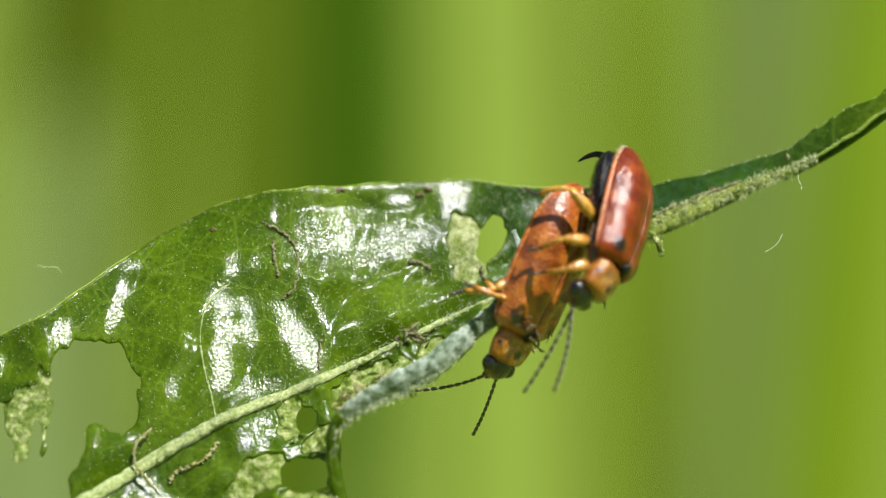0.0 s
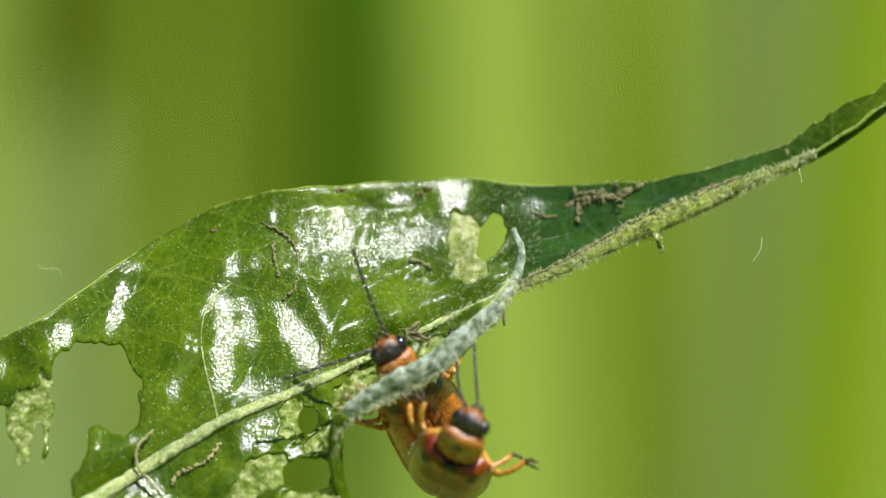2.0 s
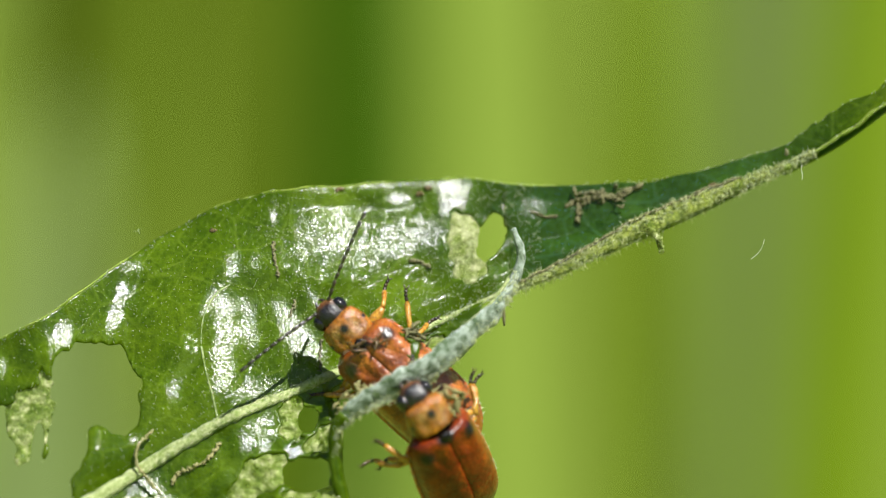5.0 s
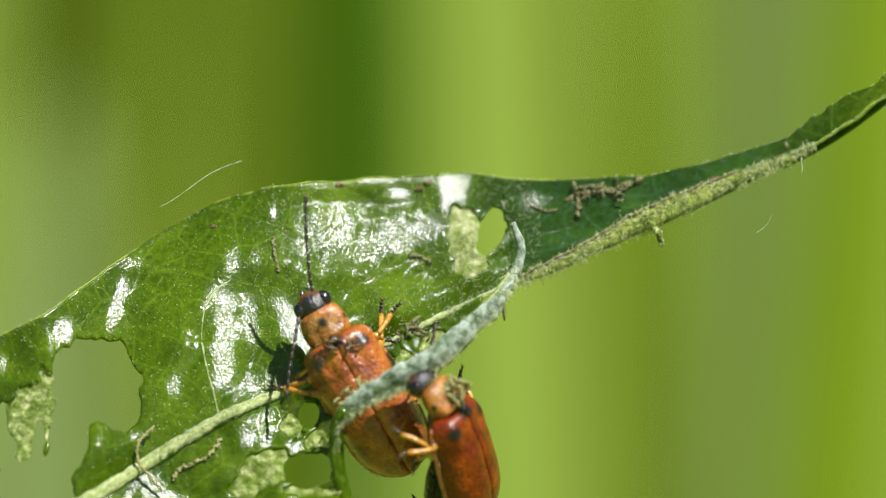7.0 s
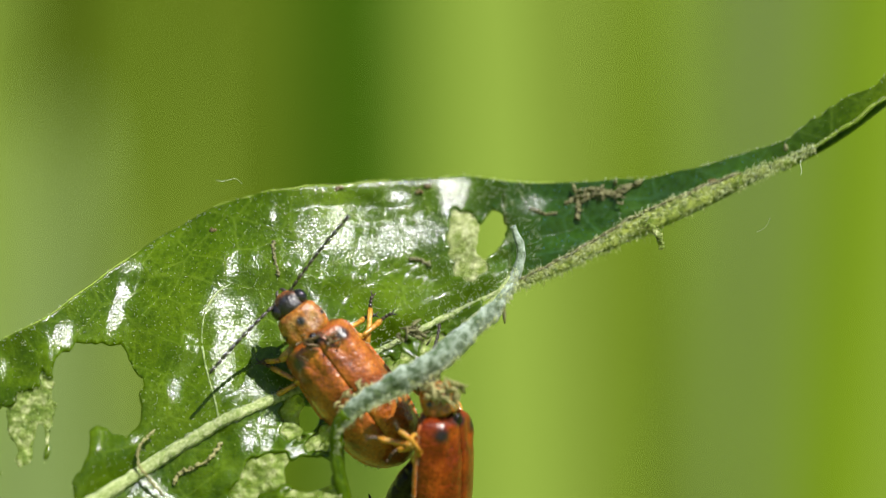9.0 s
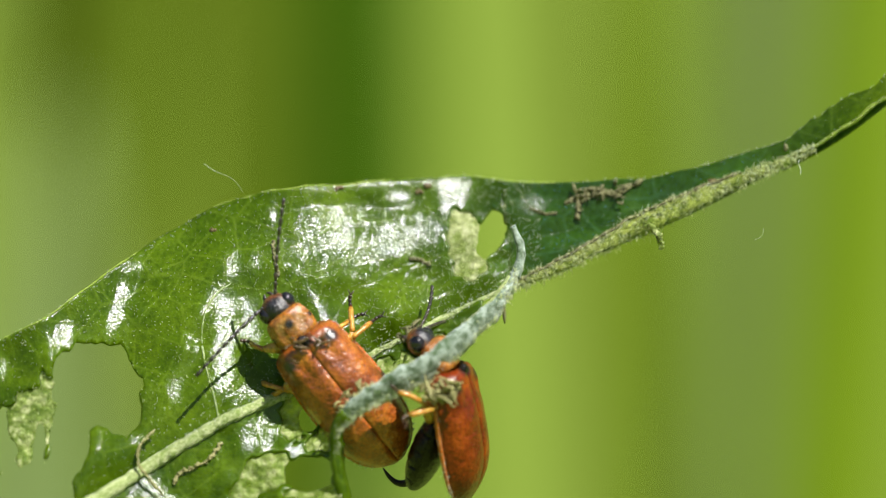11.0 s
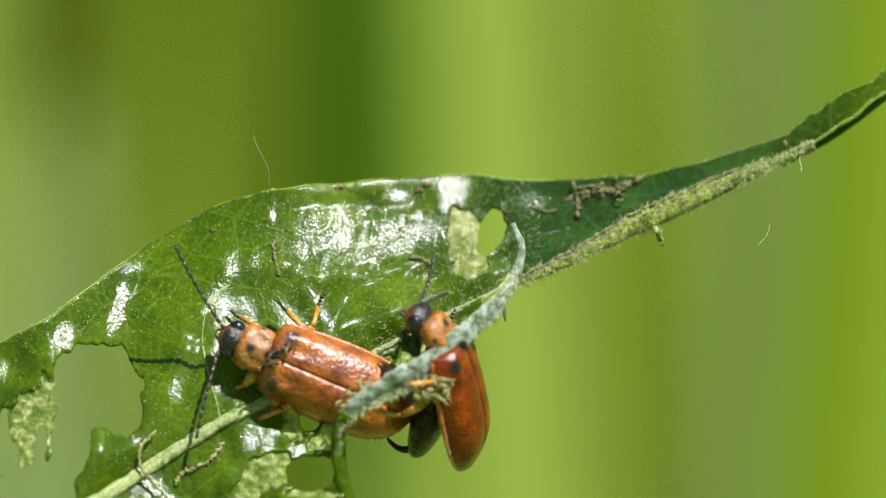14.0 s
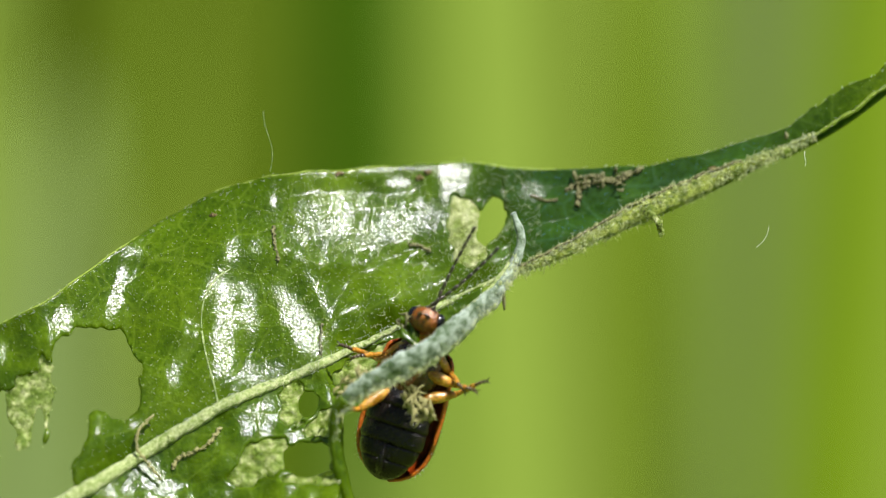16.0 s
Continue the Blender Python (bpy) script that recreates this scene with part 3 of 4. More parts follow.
def build_leaf():
    plant = new("leafy_plant")
    plant.location = plan(-420, 1260, 1) * MM
    plant.location.z = 0
    here = Matrix.Translation(-plant.location)
    made = []
    us = spread(-250, 1655, 470)
    vs = spread(0.0, 1.0, 64)
    for n, (verts, faces) in enumerate(grid(upper, us, vs, UP_HOLES, UP_PALE)):
        if n == 0:
            made.append(sheet("leaf_blade", verts, faces, LEAF, plant, "glossy mid green leaf blade, with bluish shade painted on its narrow tip", 0.10))
        else:
            made.append(sheet("eaten_membrane", verts, faces, MEMBRANE, plant, "pale see-through eaten leaf skin", 0.03))
    for n, (verts, faces) in enumerate(grid(lower, spread(-250, 855, 270), spread(0.0, 1.0, 64), LOW_HOLES, LOW_PALE)):
        made.append(sheet("leaf_blade" if n == 0 else "eaten_membrane", verts, faces, MEMBRANE if n else LEAF, plant,
                          "pale see-through eaten leaf skin" if n else "bent lower leaf blade with chewed holes", 0.03 if n else 0.10))
    # midrib: pale and raised, thinner towards the tip
    bm = bmesh.new()
    pts, rad = [], []
    for u in spread(-420, 905, 420):
        x, y, d = u, rib(u), rib_depth(u)
        pts.append(plan(x, y + wavy((u, 0, 0), 30, 2.0), d - 0.01))
        rad.append(glide((-420, 165, 400, 650, 830, 910), (0.36, 0.27, 0.21, 0.14, 0.10, 0.06), u) * (1 + wavy((u, 5, 0), 14, 0.18)))
    made.append(part("midrib", roughen(tube_into(bm, pts, rad, 12, 0.8), 0.25, 0.03), MIDRIB, plant, "pale green raised midrib"))
    # folded hairy lower edge of the tip
    pts, rad = [], []
    for u in spread(895, 1440, 300):
        shift = glide((895, 960, 1036, 1110, 1230, 1300, 1390, 1440), (2, 0, -8, -18, -20, -18, -4, 0), u)
        pts.append(plan(u, rib(u) + wavy((u, 0, 2), 26, 3.0) + shift, rib_depth(u) - 0.12 + wavy((u, 3, 0), 40, 0.10)))
        rad.append(glide((895, 960, 1036, 1110, 1150, 1230, 1300, 1390, 1440), (0.12, 0.20, 0.25, 0.36, 0.38, 0.34, 0.24, 0.13, 0.04), u) * (1 + wavy((u, 9, 0), 30, 0.25)))
    edge = part("folded_edge", roughen(tube(pts, rad, 14, 0.7), 0.35, 0.06), HAIRY, plant, "olive hairy folded leaf edge")
    made.append(edge)
    # thin dark tube stands in for the shadow gap along the fold's top
    top = [p + Vector((0, -0.10, r * 0.92)) for p, r in zip(pts[14:230], rad[14:230])]
    made.append(part("dried_edge", tube(top, [0.035 * (1 + wavy((i, 0, 0), 5, 1.2)) + 0.01 for i in range(len(top))], 6), DRY, plant, "dark upper line of the fold, put in for its shadow gap"))
    rng = random.Random(6)
    roots = []
    for p, r in zip(pts, rad):
        for _ in range(3):
            q = rng.uniform(-1, 0.9)
            roots.append((p + Vector((0, -0.7 * r * math.sqrt(1 - q * q), q * r)), Vector((0.1, -0.7, q - 0.3))))
    long_roots = []
    for p, r in zip(pts, rad):
        for _ in range(4):
            q = rng.uniform(-1, 1)
            long_roots.append((p + Vector((rng.uniform(-0.05, 0.05), -0.7 * r * math.sqrt(1 - q * q), q * r)), Vector((0.2, -0.4, q * 1.2 - 0.3))))
    # underside of the twisted tip
    pts2 = [plan(u, rib(u) + 7 + 3 * math.sin((u - 1390) / 60), rib_depth(u) + 0.35) for u in spread(1385, 1660, 40)]
    rad2 = [0.06 + 0.10 * math.sin(math.pi * min(1, (i + 2) / 44)) for i in range(41)]
    made.append(part("leaf_underside", tube(pts2, rad2, 10, 0.5), LEAF_TIP, plant, "dark green underside of the twisted tip"))
    pts2 = [plan(u, rib(u) + 1 + wavy((u, 0, 4), 30, 5), rib_depth(u) - 0.1) for u in spread(1380, 1660, 60)]
    made.append(part("rim", tube(pts2, [(0.06 + 0.08 * math.exp(-((u - 4) / 3.0) ** 2)) * (1 + wavy((u, 1, 1), 1.3, 0.6)) for u in range(61)], 8), TIP_RIM, plant, "yellow green rim of the tip"))
    roots += [(p, Vector((0, -0.4, 1))) for p in pts2 for _ in range(2)]
    bm = blob((0, 0, 0), (0.07, 0.07, 0.12), 10, 12)
    bmesh.ops.translate(bm, verts=bm.verts, vec=plan(1391, 264, rib_depth(1391) - 0.12))
    made.append(part("dried_kink", roughen(bm, 0.12, 0.06), DRY, plant, "dark dried kink of the fold"))
    # curled margin that stands out towards the viewer
    sx, sy = (640, 604, 593, 600, 640, 700, 770, 840, 890, 912, 922, 906), (1000, 860, 800, 752, 712, 680, 642, 580, 530, 490, 440, 402)
    sd = (-2.6, -2.8, -2.9, -3.0, -3.1, -3.0, -2.8, -2.3, -1.7, -1.3, -1.2, -1.3)
    sw = (0.22, 0.22, 0.21, 0.22, 0.40, 0.47, 0.46, 0.41, 0.30, 0.17, 0.14, 0.10)
    ks = list(range(12))
    pts, rad = [], []
    for t in spread(0, 11, 150):
        pts.append(plan(glide(ks, sx, t) + wavy((t * 30, 0, 0), 20, 3), glide(ks, sy, t) + wavy((t * 30, 7, 0), 20, 3), glide(ks, sd, t)))
        rad.append(glide(ks, sw, t) * (1 + wavy((t * 20, 2, 0), 9, 0.2)))
    a, b = 52, 138
    made.append(part("margin_hook", roughen(tube(pts[122:], rad[122:], 10, 0.8), 0.3, 0.05), FELT, plant, "thin grey felted hook at the end of the margin"))
    made.append(part("curled_margin", roughen(tube(pts[a - 10:126], rad[a - 10:122] + [0.2, 0.15, 0.09, 0.03], 16, 0.45), 0.3, 0.08), FELT, plant, "grey felted curled leaf margin"))
    made.append(part("margin_strand", tube(pts[:a - 4], rad[:a - 4], 10, 0.8), LEAF, plant, "green strand of the chewed margin"))
    pts3 = [p + Vector((-0.12, -0.12, 0.22)) * min(1, i / 12) for i, p in enumerate(pts[a - 14:b - 18])]
    made.append(part("rim", tube(pts3, [0.055] * len(pts3), 6), MIDRIB, plant, "yellowish rim of the curled margin"))
    rng = random.Random(4)
    for p, r in zip(pts[30:124], rad[30:124]):
        for _ in range(16):
            a = rng.uniform(0, 2 * math.pi)
            w = Vector((0.4 * math.cos(a), -abs(math.sin(a)), math.cos(a)))
            roots.append((p + Vector((rng.uniform(-1, 1) * 0.1, -0.15 * rng.random(), math.cos(a) * r * 0.75)), w))
        for _ in range(5):
            a = rng.uniform(0, 2 * math.pi)
            long_roots.append((p + Vector((0, -0.1, math.cos(a) * r * 0.8)), Vector((0.3, -0.5, 1.2 * math.cos(a)))))
    pts4 = [plan(890 + 3 * i / 6, 520 + 9 * i, -1.7) for i in range(7)]
    made.append(part("dry_spike", tube(pts4, [0.07, 0.06, 0.05, 0.05, 0.06, 0.05, 0.02], 6), DRY, plant, "short brown dry spike"))
    # a leftover flap of tissue on the curled margin, and a thread of silk
    verts = [plan(708 + 34 * a + wavy((a, b, 0), 0.3, 5), 622 - 36 * b + 18 * a + wavy((a, b, 4), 0.3, 5), -2.3 + 0.3 * b + wavy((a, b, 9), 0.4, 0.2))
             for a in spread(0, 1, 8) for b in spread(0, 1, 8)]
    made.append(sheet("leaf_flap", verts, [(i * 9 + j, i * 9 + j + 1, i * 9 + j + 10, i * 9 + j + 9) for i in range(8) for j in range(8)], LEAF, plant,
                      "small green leftover flap", 0.05))
    # side veins and margins
    for q in LATERALS:
        line = []
        for v in spread(0.02, 0.80, 50):
            x, y, d = upper(q + 90 * v + 60 * v * v, v)
            if inside(x, y, UP_HOLES, 0.3):
                break
            line.append(plan(x, y, d - 0.01))
        if len(line) > 8:
            made.append(part("side_vein", tube(line, [0.036 - 0.026 * i / len(line) for i in range(len(line))], 6), MIDRIB, plant))
    line = [plan(x, y, on_leaf(x, y) - 0.04) for x, y in ((glide(VEIN_T, VEIN_X, t), glide(VEIN_T, VEIN_Y, t)) for t in spread(0, 7, 40))]
    made.append(part("side_vein", tube(line, [0.030 * (1 + wavy((i, 3, 0), 2, 0.6)) for i in range(41)], 6), MIDRIB, plant))
    line = []
    for u in spread(-240, 1000, 420):
        x, y, d = upper(u, 1.0)
        line.append(plan(x, y, d - 0.02))
    made.append(part("rim", tube(line, [0.036 * (1 + wavy((i, 4, 0), 3, 0.5)) for i in range(len(line))], 6), TIP_RIM, plant, "thin yellow green rim of the leaf"))
    rng = random.Random(9)
    for _ in range(1100):
        u = rng.uniform(-240, 1640)
        x, y, d = upper(u, rng.uniform(0.97, 0.998))
        if rng.random() < (1.0 if u < 950 else 0.45):
            roots.append((plan(x, y, d), Vector((0, -0.6, 0.7))))
        if u < 900:
            x, y, d = upper(u, 0.03)
            roots.append((plan(x, y, d), Vector((0, -1, 0.4))))
            for _ in range(1):
                roots.append((plan(u, rib(u) + rng.uniform(-11, 11), rib_depth(u) - 0.12), Vector((0, -0.8, rng.uniform(-0.7, 0.7)))))
    made.append(hair_sheet("leaf_hair", roots, plant, "fine whitish plant hairs on the edges", 0.13))
    made.append(hair_sheet("leaf_hair", long_roots, plant, "longer pale fuzz on the folded edge and margin", 0.24, 0.013, GOLD_HAIR))
    roots = []
    for _ in range(8500):
        u, v = rng.uniform(-200, 960), rng.uniform(0.03, 0.97)
        x, y, d = upper(u, v)
        if not inside(x, y, UP_HOLES, 0.3) and rng.random() < 0.35 + 0.65 * min(1.0, max(0.0, (x - 300) / 250)):
            roots.append((plan(x, y, d - 0.04), Vector((0.2, -0.9, 0.4))))
    made.append(hair_sheet("leaf_hair", roots, plant, "short glinting plant hairs on the blade", 0.085, 0.012, GOLD_HAIR))
    # the stem that carries the leaf, beyond the leaf's base
    foot = plan(-420, rib(-420), rib_depth(-420))
    bm = tube([Vector((foot.x - 6, foot.y + 4, z)) for z in spread(-20, foot.z + 60, 24)], [2.4 - 0.05 * i for i in range(25)], 12)
    made.append(part("stem", bm, LEAF, plant, "upright green plant stem"))
    made.append(part("petiole", tube([foot + Vector((-6, 4, -3)) * t for t in spread(0, 1, 8)], [0.4 + 0.05 * i for i in range(9)], 10), MIDRIB, plant))
    for ob in made:
        ob.data.transform(here)
    tagged(plant, "glossy green leaf, chewed full of holes, on its stem", "plant")
    return plant


def crumb(name, knots, label, width=0.05, seed=1):
    """A dry curled thread of leaf or droppings."""
    rng = random.Random(seed)
    n = len(knots)
    ks = list(range(n))
    c = [glide(ks, [p[i] for p in knots], (n - 1) / 2) for i in range(3)]
    origin = plan(*c)
    pts, rad = [], []
    for t in spread(0, n - 1, 14 * n):
        x, y, d = (glide(ks, [p[i] for p in knots], t) for i in range(3))
        pts.append(plan(x + rng.gauss(0, 1.6), y + rng.gauss(0, 1.6), d) - origin)
        rad.append(width * rng.uniform(0.45, 1.1))
    rad[0] = rad[-1] = width * 0.3
    ob = part(name, tube(pts, rad, 7), DRY)
    ob.location = origin * MM
    return tagged(ob, label, "plant debris", "dry crumbs on the leaf")


def laid(*pts):
    return [(x, y, on_leaf(x, y) - 0.08) for x, y in pts]


build_leaf()
THREAD = crumb("dry_thread", laid((462, 392), (500, 412), (524, 438), (528, 468), (522, 505), (500, 530)), "thin curled brown dry thread on the leaf", 0.05, 3)
crumb("dry_thread", laid((482, 425), (486, 455), (494, 488)), "short brown dry thread on the leaf", 0.06, 4)
crumb("dry_thread", laid((570, 600), (566, 625), (568, 655)), "short brown dry thread by the midrib", 0.04, 5)
crumb("dry_thread", [(272, 762, on_leaf(272, 762) - 0.25), (246, 790, on_leaf(246, 790) - 0.3), (244, 818, on_leaf(244, 818) - 0.35), (262, 846, on_leaf(262, 826) - 0.55), (286, 876, on_low(286, 876) - 0.3)], "looped tan dry thread over the midrib", 0.05, 6).data.materials[0] = STRAW
crumb("dry_thread", [(x, y, on_low(x, y) - 0.1) for x, y in ((305, 856), (318, 838), (345, 826), (368, 812), (392, 784))], "frayed tan crumb below the midrib", 0.065, 7).data.materials[0] = STRAW
crumb("dry_thread", laid((1000, 362), (1025, 350), (1060, 345), (1095, 340), (1138, 322)), "lumpy brown dry frass on the leaf tip", 0.09, 8)
crumb("dry_thread", laid((1032, 340), (1060, 336), (1085, 348), (1110, 330)), "tangled brown dry frass on the leaf tip", 0.08, 18)
crumb("dry_thread", laid((1020, 352), (1024, 372), (1020, 388)), "brown dry crumb on the leaf tip", 0.09, 9)
crumb("dry_thread", laid((725, 458), (745, 462), (762, 470)), "tiny brown dry crumb on the leaf", 0.07, 10)
crumb("dry_thread", laid((940, 370), (965, 380), (985, 378)), "thin dark dry crumb on the leaf tip", 0.05, 11)
for _n, (_x, _y) in enumerate(((600, 332), (757, 330), (376, 407), (742, 340), (1262, 322))):
    crumb("speck", laid((_x - 4, _y + 1), (_x, _y), (_x + 5, _y + 1)), "tiny reddish brown speck at the leaf's edge", 0.055, 40 + _n).data.materials[0] = RUST
crumb("dry_thread", [(1135, 395, -0.6), (1160, 412, -0.9), (1172, 440, -1.0)], "pale dry tatter on the leaf edge", 0.13, 12).data.materials[0] = MEMBRANE


def tangle(name, places, label, seed, length=0.35, material=DRY):
    """A clump of many short dry fibres and crumbs round the given places (x, y, depth, spread)."""
    rng = random.Random(seed)
    origin = plan(*places[0][:3])
    bm = bmesh.new()
    for x, y, d, wide in places:
        for _ in range(9):
            p = plan(x + rng.gauss(0, wide), y + rng.gauss(0, wide), d + rng.gauss(0, wide * 0.008)) - origin
            w = Vector((rng.gauss(0, 1), rng.gauss(0, 0.6), rng.gauss(0, 0.8))).normalized() * length * rng.uniform(0.3, 1.1)
            s = Vector((rng.gauss(0, 1), rng.gauss(0, 1), rng.gauss(0, 1))) * length * 0.22
            r = rng.uniform(0.02, 0.075)
            tube_into(bm, [p - w, p - w * 0.3 + s, p + w * 0.4 + s * 0.6, p + w - s * 0.3], [r * 0.3, r, r * 0.8, r * 0.25], 5)
    ob = part(name, bm, material)
    ob.location = origin * MM
    return tagged(ob, label, "plant debris", kind="stuff")


DRAGGED = tangle("dry_tangle", [(772, 692, -4.0, 9), (750, 700, -4.0, 9), (792, 682, -4.0, 8), (765, 706, -3.9, 9), (784, 702, -4.0, 8), (738, 690, -3.9, 7)], "tangled straw-coloured fibres dragged along by the beetles", 21, 0.26, STRAW)
tangle("dry_tangle", [(716, 596, -2.0, 6), (735, 588, -1.9, 6), (748, 600, -1.9, 5)], "dark dry fibres beside the curled margin", 22, 0.26)
tangle("dry_tangle", [(640, 690, -2.7, 6), (622, 702, -2.7, 6), (608, 722, -2.7, 6)], "pale frayed fibres at the bend of the margin", 23, 0.28, STRAW)
tangle("dry_tangle", [(1030, 352, on_leaf(1030, 352) - 0.15, 8), (1060, 342, on_leaf(1060, 342) - 0.15, 8), (1095, 338, on_leaf(1095, 338) - 0.15, 9)],
       "lumpy grey brown frass on the leaf tip", 24, 0.22)


def silk(name, pts, radius, label):
    """A fine thread of spider silk; pts in millimetres from its fixed end."""
    ob = part(name, tube(pts, [radius * (0.7 + 0.5 * (i % 3 == 1)) for i in range(len(pts))], 5), SILK)
    return tagged(ob, label, "silk thread")


GOSSAMER = silk("silk_thread", [Vector((0.10 * math.sin(5 * t), 0.06 * math.cos(4 * t), 3.0 * t)) for t in spread(0, 1, 24)], 0.006,
                "fine white silk thread swinging from the leaf's edge")
FLECK = silk("silk_thread", [Vector((0.10 * math.sin(3 * t), 0, 0.75 * t)) for t in spread(0, 1, 12)], 0.009, "short glinting silk fleck below the leaf tip")
SPECK = silk("silk_thread", [Vector((0.03 * math.sin(6 * t), 0, 0.45 * t)) for t in spread(0, 1, 8)], 0.010, "tiny glinting silk fleck beside the leaf tip")


# ---- leaf beetles ----
def wing_bm(s, long):
    """One wing case, from the shoulder to the rounded end; s: 1 left, -1 right."""
    bm = bmesh.new()
    rows, n, m = [], 30, 16
    for i in range(n + 1):
        f = i / n
        x = 2.05 - long * f
        w = 1.16 * (1 - 0.17 * (1 - min(1.0, f / 0.5)) ** 2)
        w *= math.sqrt(max(0.0, 1 - (1 - min(1.0, f / 0.07)) ** 2 * 0.55))
        w *= max(0.02, 1 - max(0.0, (f - 0.55) / 0.45) ** 3.2) ** 0.62
        h = 0.92 * (0.80 + 0.20 * min(1.0, f / 0.3)) * max(0.08, 1 - max(0.0, (f - 0.5) / 0.5) ** 2.6 * 0.92)
        h *= math.sqrt(max(0.0, 1 - (1 - min(1.0, f / 0.05)) ** 2 * 0.4))
        row = []
        for j in range(m + 1):
            q = j / m
            a = radians(90) * q ** 1.1
            z = h * math.cos(a) ** 0.75 if q < 1 else 0.0
            # raised shoulder, the hollow beside it, and the flange along the side
            z += 0.09 * math.exp(-((f - 0.13) / 0.07) ** 2 - ((q - 0.58) / 0.14) ** 2) - 0.08 * math.exp(-((f - 0.17) / 0.10) ** 2 - ((q - 0.30) / 0.12) ** 2)
            y = 0.012 + (w * math.sin(a) ** 0.95 + 0.05 * max(0.0, (q - 0.88) / 0.12) if q else 0.0)
            row.append(bm.verts.new((x, s * y, z - 0.05 * (1 - min(1, 7 * q)))))
        rows.append(row)
    for a, b in zip(rows, rows[1:]):
        for j in range(m):
            f = (a[j], a[j + 1], b[j + 1], b[j])
            bm.faces.new(f if s < 0 else f[::-1])
    rim = [r[-1].co.copy() + Vector((0, s * 0.02, 0)) for r in rows]
    return bm, rim


def bent(p0, p1, p2, n=8):
    return [p0.lerp(p1, t).lerp(p1.lerp(p2, t), t) for t in spread(0, 1, n)]


def build_leg(parent, side, base, turn, reach, colour):
    leg = part("leg", tube(bent(Vector((0, 0, 0)), Vector((0.0, 0.5 * reach, 0.22)), Vector((0.0, 0.95 * reach, 0.22)), 8),
                           [0.11, 0.16, 0.19, 0.20, 0.195, 0.18, 0.155, 0.125, 0.09], 10), colour, parent, "amber leg with dark foot")
    knee = Vector((0, 0.95 * reach, 0.22))
    ankle = Vector((0.10, 1.45 * reach, -0.55))
    part("shin", tube(bent(knee, Vector((0.1, 1.35 * reach, 0.0)), ankle, 8), [0.085, 0.08, 0.078, 0.08, 0.085, 0.09, 0.095, 0.09, 0.07], 8), colour, leg)
    bm = bmesh.new()
    foot = [ankle, ankle + Vector((0.03, 0.13, -0.08)), ankle + Vector((0.05, 0.24, -0.12)), ankle + Vector((0.05, 0.36, -0.14))]
    for a, b in zip(foot, foot[1:]):
        tube_into(bm, [a, a.lerp(b, 0.35), a.lerp(b, 0.8), b], [0.035, 0.055, 0.068, 0.035], 7)
    for e in (-1, 1):
        tube_into(bm, bent(foot[-1], foot[-1] + Vector((e * 0.06, 0.1, 0.02)), foot[-1] + Vector((e * 0.10, 0.14, -0.07)), 4), [0.03, 0.025, 0.02, 0.015, 0.008], 5)
    part("foot", bm, FOOT, leg, "dark clawed foot")
    flip = Matrix.Diagonal((1, side, 1, 1))
    for o in (leg, *leg.children):
        o.data.transform(flip)
        if side < 0:
            o.data.flip_normals()
    leg.matrix_basis = pose(*(c * MM for c in base), 0, 0, side * turn)
    return leg


def build_feeler(parent, side):
    """An antenna of beads; the first carries the others."""
    pts = bent(Vector((0, 0, 0)), Vector((1.5, side * 0.10, 0.3)), Vector((3.1, side * 0.55, 0.05)), 11)
    ob = None
    for a, b in zip(pts, pts[1:]):
        bm = tube([a, a.lerp(b, 0.3), a.lerp(b, 0.75), b], [0.028, 0.052, 0.062, 0.03], 8)
        if ob is None:
            ob = part("antenna", bm, SOOT, parent, "black beaded antenna")
        else:
            part("bead", bm, SOOT, ob)
    ob.location = Vector((3.50, side * 0.16, 0.12)) * MM
    return ob


